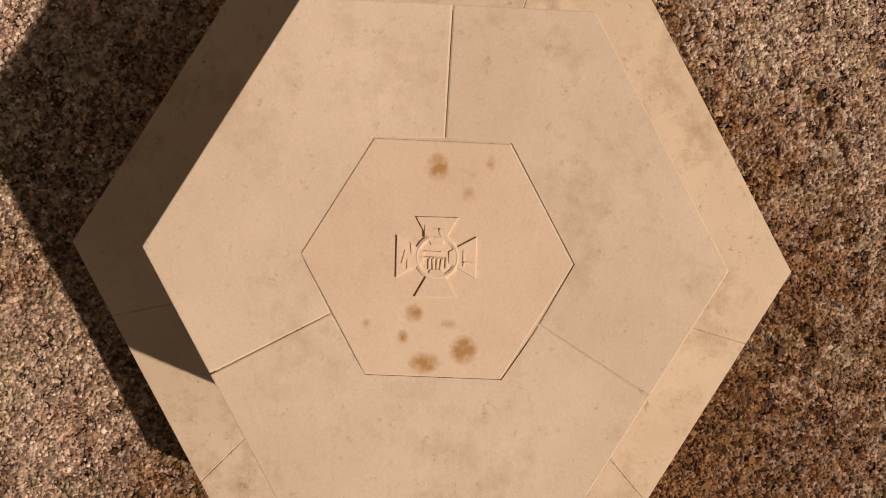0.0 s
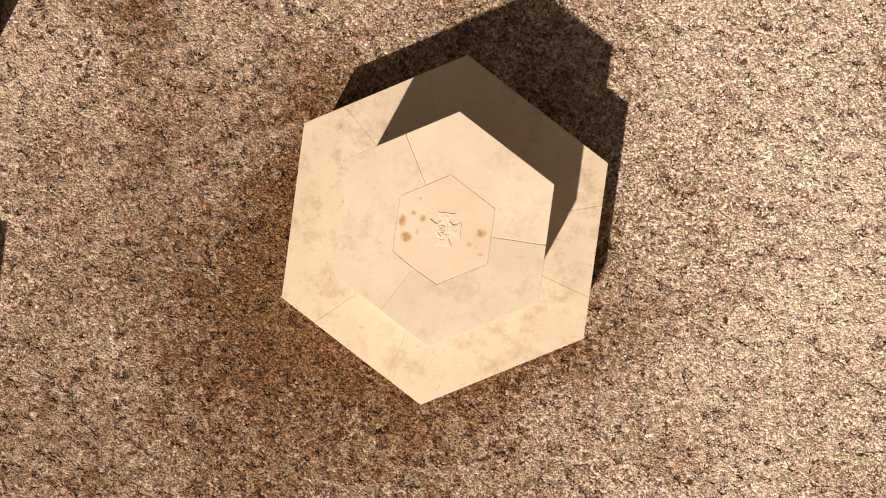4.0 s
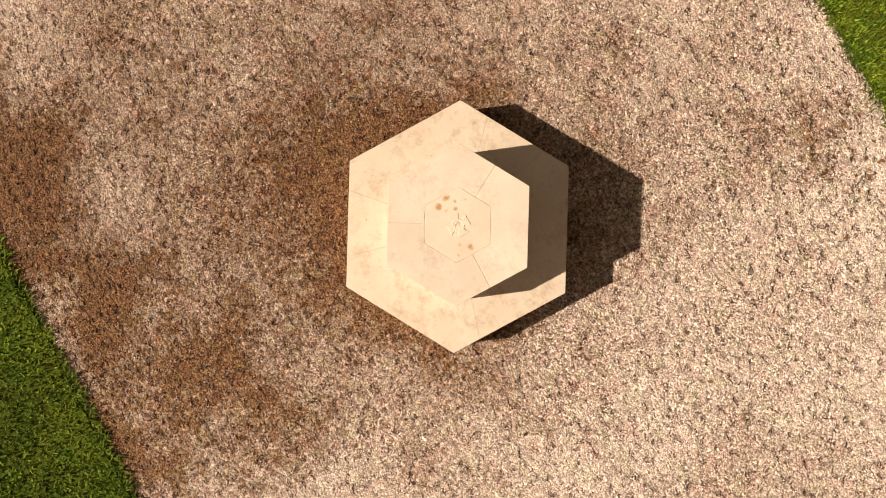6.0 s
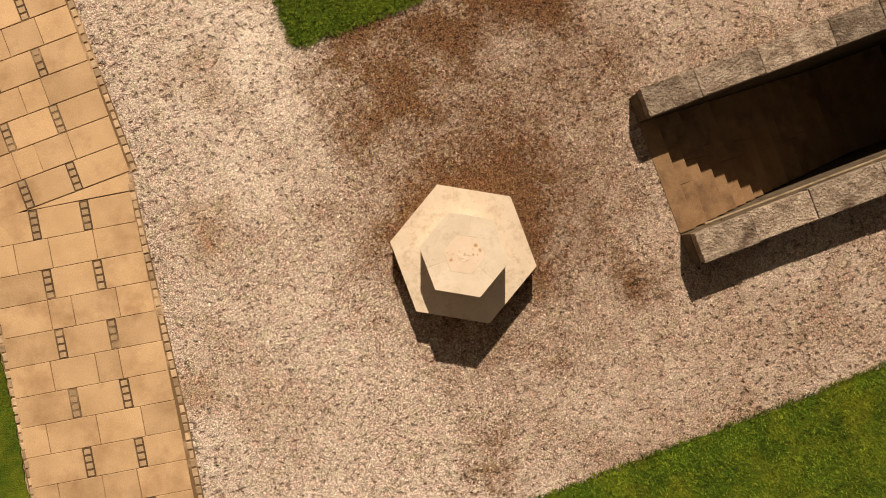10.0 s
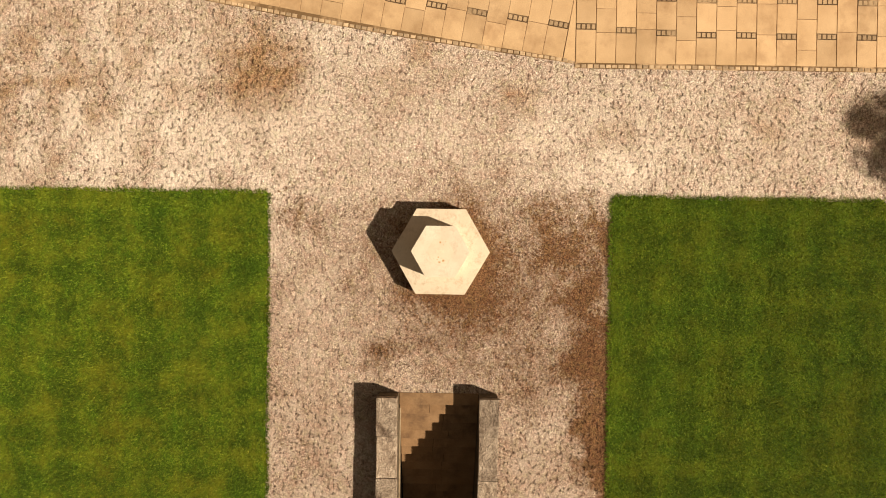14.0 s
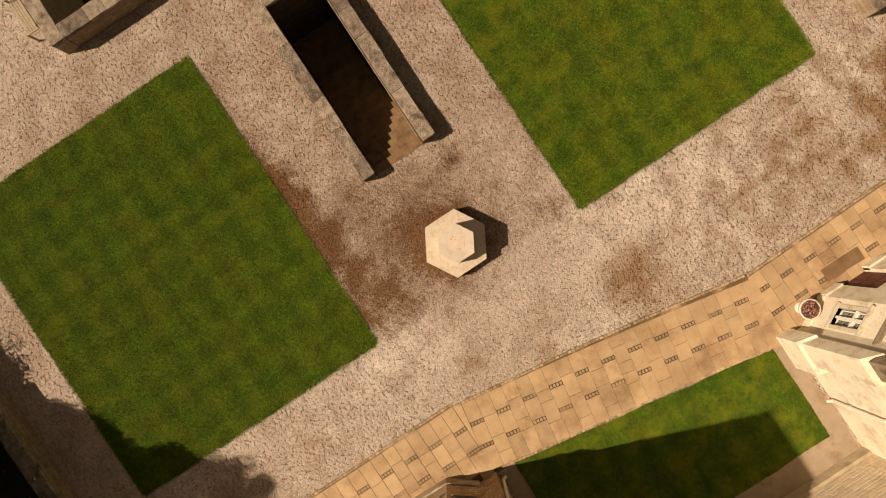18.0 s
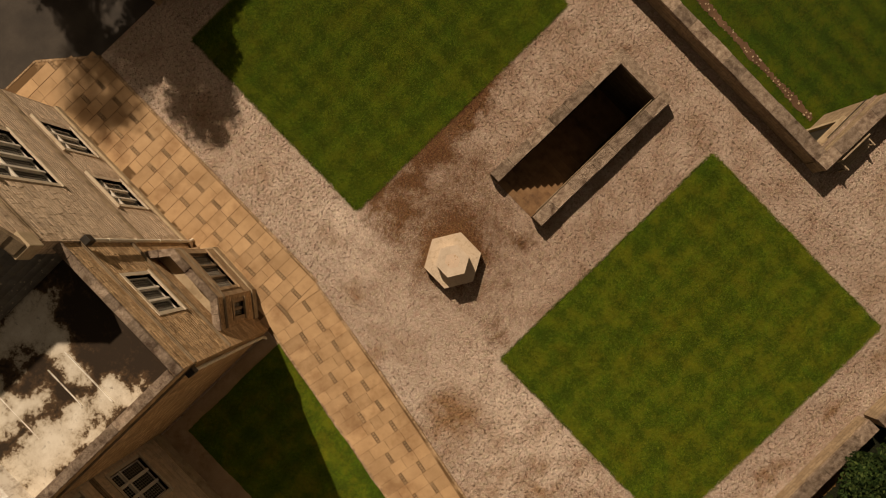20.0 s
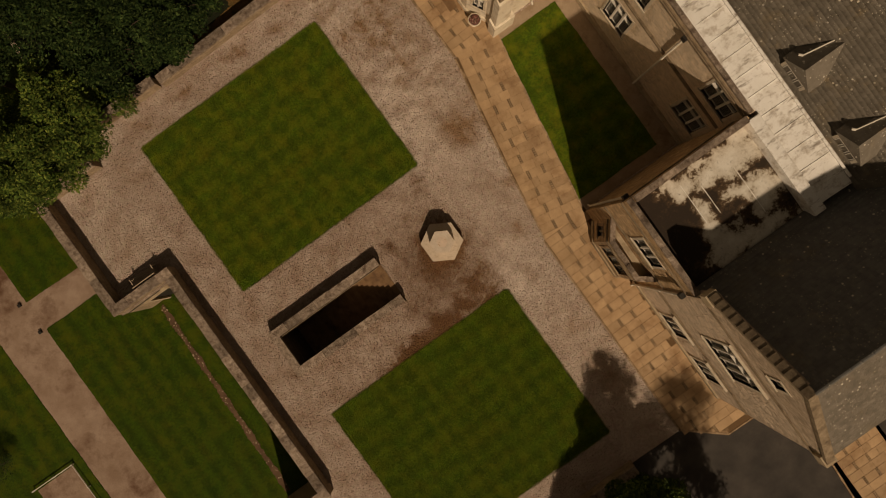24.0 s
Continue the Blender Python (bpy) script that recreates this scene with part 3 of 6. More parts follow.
def prism(bm, ring, z0, z1, bevel=0.0):
    """An upright block over a ring of (x, y); z1 may be a function of x, y."""
    top = z1 if callable(z1) else (lambda x, y: z1)
    lo = [bm.verts.new((x, y, z0)) for x, y in ring]
    hi = [bm.verts.new((x, y, top(x, y))) for x, y in ring]
    n = len(ring)
    fs = [bm.faces.new(lo[::-1]), bm.faces.new(hi)]
    for i in range(n):
        fs.append(bm.faces.new((lo[i], lo[(i + 1) % n], hi[(i + 1) % n], hi[i])))
    if bevel:
        es = [e for e in fs[1].edges] + [e for e in {e for q in fs[2:] for e in q.edges} if abs(e.verts[0].co.z - e.verts[1].co.z) > 0.02]
        bmesh.ops.bevel(bm, geom=list(set(es)), offset=bevel, segments=2, affect="EDGES", profile=0.6)


def tube(bm, a, b, r, sides=10, r2=None):
    a, b = Vector(a), Vector(b)
    turn = (b - a).to_track_quat("Z", "Y").to_matrix()
    rings = []
    for p, rr in ((a, r), (b, r if r2 is None else r2)):
        rings.append([bm.verts.new(p + turn @ Vector((rr * math.cos(2 * math.pi * i / sides), rr * math.sin(2 * math.pi * i / sides), 0))) for i in range(sides)])
    for i in range(sides):
        j = (i + 1) % sides
        bm.faces.new((rings[0][i], rings[0][j], rings[1][j], rings[1][i]))
    bm.faces.new(rings[0][::-1])
    bm.faces.new(rings[1])


def lathe(bm, x, y, profile, sides=20):
    """Turns (radius, height) pairs about an upright axis."""
    rings = [[bm.verts.new((x + r * math.cos(2 * math.pi * i / sides), y + r * math.sin(2 * math.pi * i / sides), z)) for i in range(sides)] for r, z in profile]
    for a, b in zip(rings, rings[1:]):
        for i in range(sides):
            j = (i + 1) % sides
            bm.faces.new((a[i], a[j], b[j], b[i]))
    bm.faces.new(rings[0][::-1])
    bm.faces.new(rings[-1])


def many(name, verts, faces, material, label, category, parent=None):
    """Uncountable small stuff as one mesh, from arrays."""
    me = bpy.data.meshes.new(name)
    k = faces.shape[1]
    me.vertices.add(len(verts))
    me.vertices.foreach_set("co", verts.astype(np.float32).ravel())
    me.loops.add(faces.size)
    me.loops.foreach_set("vertex_index", faces.astype(np.int32).ravel())
    me.polygons.add(len(faces))
    me.polygons.foreach_set("loop_start", np.arange(0, faces.size, k, dtype=np.int32))
    me.polygons.foreach_set("loop_total", np.full(len(faces), k, dtype=np.int32))
    me.update(calc_edges=True)
    me.materials.append(material)
    ob = new(name, me)
    if parent is not None:
        ob.parent = parent
        if parent in AT:
            ob.matrix_parent_inverse = Matrix.Translation(-AT[parent])
        return tagged(ob, label)
    return tagged(ob, label, category, "", "stuff")


# ---- ground ----
LOW = -3.8
WELL = (3.75, 11.1, -1.25, 1.25)


def build_ground():
    """One sheet: the terrace with the stairwell cut out, its steep edge, and the lower garden out to the horizon."""
    bm = bmesh.new()
    x0, x1, y0, y1 = WELL
    xs = [-400, x0, x1, 13.9, 13.95, 17.6, 400]
    ys = [-400, -15.6, -7.75, y0, y1, 7.8, 15.5, 400]

    def level(x, y):
        if x0 < x < x1 and y0 < y < y1:
            return None
        edge = 13.925 if not (7.8 < abs(y - 0.02) < 15.55) else 17.6
        return 0.0 if x < edge else LOW
    grid = {}

    def vert(x, y, z):
        key = (x, y, z)
        if key not in grid:
            grid[key] = bm.verts.new(key)
        return grid[key]
    cells = {}
    for i in range(len(xs) - 1):
        for j in range(len(ys) - 1):
            z = level((xs[i] + xs[i + 1]) / 2, (ys[j] + ys[j + 1]) / 2)
            cells[i, j] = z
            if z is not None:
                bm.faces.new([vert(xs[i], ys[j], z), vert(xs[i + 1], ys[j], z), vert(xs[i + 1], ys[j + 1], z), vert(xs[i], ys[j + 1], z)])
    for (i, j), z in cells.items():
        for di, dj in ((1, 0), (0, 1)):
            other = cells.get((i + di, j + dj))
            if z is None or other is None or z == other:
                continue
            a, b = ((xs[i + 1], ys[j]), (xs[i + 1], ys[j + 1])) if di else ((xs[i], ys[j + 1]), (xs[i + 1], ys[j + 1]))
            bm.faces.new([vert(*a, z), vert(*b, z), vert(*b, other), vert(*a, other)])
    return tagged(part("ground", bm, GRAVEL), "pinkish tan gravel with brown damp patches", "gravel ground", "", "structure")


build_ground()


def ragged_ring(corners, step=0.07, amp=0.018, seed=1):
    rnd = random.Random(seed)
    ring = []
    for (ax, ay), (bx, by) in zip(corners, corners[1:] + corners[:1]):
        n = max(2, int(math.hypot(bx - ax, by - ay) / step))
        nx, ny = (by - ay), -(bx - ax)
        k = math.hypot(nx, ny)
        for i in range(n):
            w = rnd.uniform(-amp, amp) + amp * 1.6 * math.sin(i * step * 2.1 + seed) * rnd.random()
            ring.append((ax + (bx - ax) * i / n + nx / k * w, ay + (by - ay) * i / n + ny / k * w))
    return ring


def sheet(name, corners, z0, z1, material, label, category, ragged=True, seed=1, kind="structure", amp=0.018):
    bm = bmesh.new()
    prism(bm, ragged_ring(corners, 0.07, amp, seed) if ragged else corners, z0, z1)
    return tagged(part(name, bm, material), label, category, "", kind)


N_LAWN = [(-1.45, 4.47), (11.15, 4.50), (11.08, 14.76), (-1.45, 14.75)]
S_LAWN = [(-1.40, -14.80), (11.15, -14.77), (11.18, -4.48), (-1.43, -4.55)]
COURT = [(-13.5, -7.62), (-9.66, -7.62), (-7.98, 2.66), (-13.5, 2.66)]
sheet("lawn", N_LAWN, -0.05, 0.03, LAWN, "square mown green lawn with faint stripes", "lawn", seed=2)
sheet("lawn", S_LAWN, -0.05, 0.03, LAWN, "square mown green lawn with yellowish patches", "lawn", seed=3)
sheet("lawn", COURT, -0.05, 0.03, LAWN, "small court lawn half in the house's shadow", "lawn", seed=4)
sheet("border", [(-14.7, -8.3), (-9.7, -8.3), (-7.95, 3.3), (-14.7, 3.3)], -0.05, 0.012, COURT_GRAVEL, "fine tan gravel strip round the court lawn", "gravel border", seed=5)
sheet("lawn", [(14.2, -10.38), (24.35, -10.42), (24.45, 10.4), (14.2, 10.4)], LOW - 0.05, LOW + 0.035, LAWN_LOW, "long striped lawn of the lower garden", "lawn", seed=6)
sheet("lawn", [(14.2, -40), (24.5, -40), (24.38, -12.6), (14.2, -12.3)], LOW - 0.05, LOW + 0.035, LAWN_LOW, "lower lawn past the cross path", "lawn", seed=8)
sheet("lawn", [(27.6, -60), (70, -60), (70, 60), (27.4, 60), (27.4, -2.8)], LOW - 0.05, LOW + 0.035, LAWN_LOW, "rough lower lawn beyond the path", "lawn", seed=9)
sheet("lawn", [(14.2, 12.85), (24.4, 12.85), (24.4, 60), (14.2, 60)], LOW - 0.05, LOW + 0.035, LAWN_LOW, "lower lawn past the cross path", "lawn", seed=10)
sheet("path", [(13.9, -60), (30, -60), (30, 60), (13.9, 60)], LOW - 0.06, LOW + 0.012, LOWER_PATH, "brown gravel path of the lower garden", "garden path", False)
sheet("border", [(17.12, -7.3), (17.45, -7.3), (17.8, 7.4), (17.45, 7.4)], LOW - 0.05, LOW + 0.05, EARTH, "narrow reddish planting strip in the grass", "flower border", seed=11, amp=0.05)
sheet("border", [(-1.2, -17.7), (-0.9, -20.6), (0.5, -23.0), (4, -27), (13.6, -60), (13.6, -17.5)], -0.05, 0.02, SHADED_GROUND, "earth under the trees, coloured near black for their deep shade", "earth bed", seed=12)
sheet("border", [(-1.0, -17.75), (-0.8, -20.4), (0.6, -21.6), (1.6, -20.2), (2.2, -18.4), (6.4, -18.3), (6.6, -17.55)], -0.05, 0.035, LITTER, "small patch of dry brown grass by the wall", "dry grass", seed=14, amp=0.06)
sheet("border", [(-1.5, 17.5), (13.6, 17.5), (13.6, 60), (-1.5, 60)], -0.05, 0.02, SHADED_GROUND, "earth past the north wall, coloured near black for the trees' shade", "earth bed", seed=13)
sheet("road", [(-40, 19.0), (-7.1, 18.95), (-4.95, 17.1), (-1.5, 17.05), (-1.5, 60), (-40, 60)], -0.05, 0.008, TARMAC, "dark tarmac yard", "tarmac", False)


def blades(name, corners, count, seed, edge=0.0):
    """Grass blades: one thin triangle each, over a field, or only near its rim."""
    rng = np.random.default_rng(seed)
    c = np.array(corners)
    lo, hi = c.min(0), c.max(0)
    p = rng.uniform(lo, hi, (count, 2))
    if edge:
        near = np.minimum.reduce([p[:, 0] - lo[0], hi[0] - p[:, 0], p[:, 1] - lo[1], hi[1] - p[:, 1]])
        keep = rng.random(count) < np.exp(-near / edge)
        p = p[keep]
        out = rng.random(len(p)) < 0.25
        p[out] = np.clip(p[out], lo + 0.0, hi - 0.0)
    n = len(p)
    a = rng.uniform(0, 2 * np.pi, n)
    w, h = rng.uniform(0.006, 0.014, n), rng.uniform(0.02, 0.055, n)
    lean = rng.uniform(0.015, 0.07, n)
    v = np.zeros((n, 3, 3))
    v[:, :, :2] = p[:, None]
    v[:, 0, 0] += np.cos(a) * w; v[:, 0, 1] += np.sin(a) * w
    v[:, 1, 0] -= np.cos(a) * w; v[:, 1, 1] -= np.sin(a) * w
    v[:, 2, 0] += np.sin(a) * lean; v[:, 2, 1] -= np.cos(a) * lean
    v[:, :2, 2] = 0.028
    v[:, 2, 2] = 0.03 + h
    many(name, v.reshape(-1, 3), np.arange(3 * n).reshape(-1, 3), BLADE, "short mown grass blades on the lawn", "grass")


def rim_blades(corners, seed, per_metre=420):
    """Longer blades that lean out over the cut edge of a lawn."""
    rng = np.random.default_rng(seed)
    got = []
    for (ax, ay), (bx, by) in zip(corners, corners[1:] + corners[:1]):
        length = math.hypot(bx - ax, by - ay)
        n = int(length * per_metre)
        ox, oy = (by - ay) / length, -(bx - ax) / length
        u, out = rng.random(n), rng.normal(0.005, 0.034, n)
        thick = 0.5 + 0.5 * np.sin(u * length * 2.3 + seed) * np.sin(u * length * 0.9)
        keep = rng.random(n) < 0.35 + 0.65 * thick
        u, out = u[keep], out[keep]
        n = len(u)
        px, py = ax + (bx - ax) * u + ox * out, ay + (by - ay) * u + oy * out
        a = rng.uniform(0, 2 * np.pi, n)
        w, h, lean = rng.uniform(0.006, 0.013, n), rng.uniform(0.01, 0.06, n), rng.uniform(0.02, 0.12, n)
        v = np.zeros((n, 3, 3))
        v[:, 0] = np.stack([px + np.cos(a) * w, py + np.sin(a) * w, np.full(n, 0.012)], -1)
        v[:, 1] = np.stack([px - np.cos(a) * w, py - np.sin(a) * w, np.full(n, 0.012)], -1)
        side = rng.normal(0, 0.6, n)
        v[:, 2] = np.stack([px + (ox - oy * side) * lean, py + (oy + ox * side) * lean, 0.02 + h], -1)
        got.append(v)
    v = np.concatenate(got).reshape(-1, 3)
    many("grass", v, np.arange(len(v)).reshape(-1, 3), BLADE, "longer grass hanging over the cut lawn edge", "grass")


rim_blades(N_LAWN, 23)
rim_blades(S_LAWN, 24)
blades("grass", [(-1.45, 4.47), (11.15, 14.75)], 260000, 21)
blades("grass", [(-1.42, -14.78), (11.16, -4.52)], 260000, 22)


def pebbles(count, seed):
    """Loose gravel round the plinth, thinning outwards."""
    rng = np.random.default_rng(seed)
    r = 1.0 + 4.4 * rng.random(count) ** 0.85
    a = rng.uniform(0, 2 * np.pi, count)
    p = np.stack([r * np.cos(a), r * np.sin(a)], -1)
    hexa = np.max([np.abs(p @ np.array([math.cos(k), math.sin(k)])) for k in (0, math.pi / 3, 2 * math.pi / 3)], 0)
    well = (p[:, 0] > 3.6) & (np.abs(p[:, 1]) < 1.6)
    lawn = (p[:, 0] > -1.6) & ((p[:, 1] > 4.42) | (p[:, 1] < -4.45))
    p = p[(hexa > 1.09) & ~well & ~lawn]
    n = len(p)
    s = rng.uniform(0.004, 0.0105, (n, 1, 1)) * (1 + 0.8 * (rng.random((n, 1, 1)) > 0.93))
    base = np.array([(1, 0, 0), (0, 1, 0), (-1, 0, 0), (0, -1, 0), (0, 0, 1)], float)[None] * rng.uniform(0.6, 1.4, (n, 5, 1)) * s
    t = rng.uniform(0, 2 * np.pi, n)
    c, q = np.cos(t), np.sin(t)
    v = np.empty_like(base)
    v[..., 0] = base[..., 0] * c[:, None] - base[..., 1] * q[:, None] + p[:, :1]
    v[..., 1] = base[..., 0] * q[:, None] + base[..., 1] * c[:, None] + p[:, 1:]
    v[..., 2] = base[..., 2]
    f = (np.array([(0, 1, 4), (1, 2, 4), (2, 3, 4), (3, 0, 4)])[None] + 5 * np.arange(n)[:, None, None]).reshape(-1, 3)
    many("gravel_stones", v.reshape(-1, 3), f, PEBBLE, "loose brown and pale gravel stones round the plinth", "gravel")


pebbles(190000, 31)


def scuffs(rows, seed):
    """Low curved ridges of kicked-up gravel: rows of x, y, radius, first and last degree, width."""
    rng = np.random.default_rng(seed)
    verts, faces = [], []
    for x, y, r, first, last, wide in rows:
        n = max(6, int(abs(last - first) * r / 1.2))
        start = len(verts)
        for k in range(n + 1):
            a = radians(first + (last - first) * k / n)
            taper = math.sin(math.pi * min(max(k / n, 0.03), 0.97))
            rr, w = r + rng.normal(0, 0.012), wide * (0.5 + 0.5 * taper) * rng.uniform(0.7, 1.3)
            for off, z in ((-w, -0.004), (-0.3 * w, 0.022 * taper + rng.uniform(0, 0.008)), (0.35 * w, 0.018 * taper + rng.uniform(0, 0.008)), (w, -0.004)):
                verts.append((x + (rr + off) * math.cos(a), y + (rr + off) * math.sin(a), z))
        for k in range(n):
            for j in range(3):
                q = start + 4 * k + j
                faces.append((q, q + 1, q + 5, q + 4))
    many("gravel_ridges", np.array(verts), np.array(faces), GRAVEL, "low curved ridges of scuffed gravel beside the plinth", "gravel")


scuffs([(-0.15, 0.95, 0.66, 105, 190, 0.05), (-0.25, 1.0, 0.82, 95, 150, 0.04), (-0.05, 0.9, 0.9, 130, 175, 0.045), (0.35, 1.25, 0.42, 60, 140, 0.045), (-0.9, 0.7, 0.4, 120, 215, 0.04),
        (2.75, -1.7, 0.22, 20, 190, 0.05), (3.0, 1.9, 0.25, 150, 330, 0.05), (-0.35, -2.25, 1.4, 200, 218, 0.05), (-0.3, -2.9, 1.6, 205, 220, 0.05), (-1.3, -3.6, 0.5, 30, 100, 0.05)], 33)


def fallen_leaves(rows, seed):
    """Brown leaves strewn in drifts: rows of x, y, spread in x, spread in y, count."""
    rng = np.random.default_rng(seed)
    got = []
    for x, y, sx, sy, n in rows:
        p = np.stack([rng.normal(x, sx, n), rng.normal(y, sy, n), np.full(n, 0.012)], -1)
        hexa = np.max([np.abs(p[:, :2] @ np.array([math.cos(k), math.sin(k)])) for k in (0, math.pi / 3, 2 * math.pi / 3)], 0)
        well = (p[:, 0] > 3.4) & (p[:, 0] < 11.6) & (np.abs(p[:, 1]) < 1.7)
        lawn = (p[:, 0] > -1.5) & (p[:, 0] < 11.2) & (np.abs(p[:, 1]) > 4.4) & (np.abs(p[:, 1]) < 14.9)
        wall = (p[:, 1] < -16.8) | ((p[:, 0] > 13.6) & (np.abs(p[:, 1]) < 8.2)) | (p[:, 0] > 17.2)
        p = p[(hexa > 1.12) & ~well & ~lawn & ~wall]
        n = len(p)
        a, s = rng.uniform(0, 2 * np.pi, n), rng.uniform(0.012, 0.034, n)
        u = np.stack([np.cos(a), np.sin(a), rng.uniform(-0.25, 0.25, n)], -1) * s[:, None]
        w = np.stack([-np.sin(a), np.cos(a), rng.uniform(-0.25, 0.25, n)], -1) * (0.6 * s)[:, None]
        got.append(np.stack([p - u, p + w, p + u, p - w], 1))
    v = np.concatenate(got).reshape(-1, 3)
    many("fallen_leaves", v, np.arange(len(v)).reshape(-1, 4), LITTER_LEAF, "small brown fallen leaves strewn on the gravel", "fallen leaves")


fallen_leaves([(0.6, -15.9, 1.0, 0.4, 160), (4.0, -16.2, 1.6, 0.35, 200), (8.0, -16.0, 1.8, 0.4, 160), (12.4, -13.6, 0.9, 1.6, 160), (15.4, -10.5, 1.2, 1.4, 110), (0.2, 0.2, 1.6, 1.5, 240), (3.2, -1.6, 0.7, 0.7, 90), (3.3, 1.9, 0.6, 0.5, 60),
               (-1.0, -3.9, 0.5, 0.5, 70), (2.4, 4.0, 2.4, 0.4, 160), (11.6, 0.6, 0.4, 1.2, 70), (12.2, 9.0, 0.7, 2.5, 90), (2.0, -4.1, 4.0, 0.35, 110), (7.0, 4.1, 3.0, 0.3, 90)], 35)


# ---- hexagonal plinth ----
def hexagon(r, x=0.0, y=0.0):
    return [(x + r * math.cos(radians(90 + 60 * k)), y + r * math.sin(radians(90 + 60 * k))) for k in range(6)]


def mid(a, b, t=0.5):
    return (a[0] + (b[0] - a[0]) * t, a[1] + (b[1] - a[1]) * t)


def build_plinth():
    base = thing("stone_plinth", 0, 0, 0, "two-tiered hexagonal pale limestone plinth with a carved cross", "stone plinth")
    bm = bmesh.new()
    prism(bm, hexagon(1.235), -0.1, 0.5135)
    prism(bm, hexagon(0.705), 0.40, 1.1565)
    prism(bm, hexagon(0.35), 1.0, 1.1575)
    part("core", bm, PLINTH_LOW, base)
    low, inner = hexagon(1.249, 0.009), hexagon(0.69)
    cuts = [1.235, 1.76, 3.23, 3.75, 5.235, 5.76]
    for n, a in enumerate(cuts):
        b = cuts[(n + 1) % len(cuts)] + (6 if n == len(cuts) - 1 else 0)
        marks = [a] + [k for k in range(math.floor(a) + 1, math.ceil(b))] + [b]
        at = lambda ring, q: mid(ring[int(q) % 6], ring[(int(q) + 1) % 6], q - int(q))
        ring = [at(low, q) for q in marks] + [at(inner, q) for q in reversed(marks)]
        bm = bmesh.new()
        gap = 0.0009
        cx, cy = at(low, (a + b) / 2)
        ring = [(x + (cx - x) * gap, y + (cy - y) * gap) for x, y in ring]
        prism(bm, ring, 0.0, 0.518, 0.003)
        part("base_stone", bm, PLINTH_LOW, base)
    outer, hole = hexagon(0.722), hexagon(0.3415)
    for k in (0, 2, 4):
        pts = [mid(outer[(k - 1) % 6], outer[k % 6], 0.49), outer[k % 6], outer[(k + 1) % 6], mid(outer[(k + 1) % 6], outer[(k + 2) % 6], 0.485)]
        ins = [mid(hole[(k + 1) % 6], hole[(k + 2) % 6], 0.485), hole[(k + 1) % 6], hole[k % 6], mid(hole[(k - 1) % 6], hole[k % 6], 0.49)]
        bm = bmesh.new()
        prism(bm, pts + ins, 0.50, 1.16, 0.004)
        part("top_stone", bm, PLINTH, base)
    bm = bmesh.new()
    prism(bm, hexagon(0.3345, 0.001, -0.002), 1.05, 1.161, 0.003)
    stone = part("inlay", bm, INLAY, base, "pinkish hexagonal inlay with rusty lichen spots")
    # the carved cross: four flared arms round a ring, standing a few millimetres proud
    for k in range(4):
        bm = bmesh.new()
        a = radians(90 * k + 1)
        c, s = math.cos(a), math.sin(a)
        ring = [(0.030, -0.014), (0.098, -0.052), (0.098, 0.052), (0.030, 0.014)]
        prism(bm, [(-0.004 + u * c - v * s, -0.005 + u * s + v * c) for u, v in ring], 1.155, 1.1655, 0.002)
        part("cross_arm", bm, INLAY, stone)
    bm = bmesh.new()
    lathe(bm, -0.004, -0.003, [(0.056, 1.155), (0.056, 1.1645), (0.050, 1.1665), (0.044, 1.1645), (0.044, 1.1625), (0.004, 1.1630)], 28)
    part("cross_ring", bm, INLAY, stone)
    # worn strokes of the monogram and of the letters on the arms: along y, along x, length, degrees
    bm = bmesh.new()
    strokes = [(-0.012, -0.012, 0.046, 90), (-0.012, 0.002, 0.058, 90), (-0.018, 0.016, 0.030, 0), (-0.008, 0.016, 0.030, 5), (0.002, 0.016, 0.028, 0), (0.012, 0.016, 0.030, -6), (0.024, 0.014, 0.026, 0),
               (0.004, -0.068, 0.026, 88), (0.010, -0.046, 0.034, 90), (0.006, -0.060, 0.022, 20), (-0.030, -0.062, 0.030, 0), (-0.022, -0.050, 0.014, 60),
               (-0.080, 0.002, 0.034, -14), (-0.062, -0.018, 0.026, 6), (-0.070, 0.020, 0.024, 0), (0.066, 0.0, 0.040, 0), (0.080, 0.010, 0.034, 90)]
    for v, u, long, turn in strokes:
        box(bm, frame_at(u - 0.004, v - 0.004, turn), -long / 2, long / 2, -0.0018, 0.0018, 1.16, 1.1660 if math.hypot(u, v) < 0.045 else 1.1672)
    tagged(part("monogram", bm, INLAY, stone), "worn carved strokes", "", "", "stuff")


build_plinth()


# ---- paving ----
PAVE = {}


def slab_mesh(w, l):
    key = (round(w, 2), round(l, 2))
    if key not in PAVE:
        bm = bmesh.new()
        w2, l2 = key[0] / 2 - 0.006, key[1] / 2 - 0.006
        cube(bm, -w2, w2, -l2, l2, -0.03, 0.02)
        bmesh.ops.bevel(bm, geom=[e for e in bm.edges if min(v.co.z for v in e.verts) > 0], offset=0.006, segments=1, affect="EDGES")
        PAVE[key] = mesh_of(bm, "slab")
        PAVE[key].materials.append(SLAB)
    return PAVE[key]


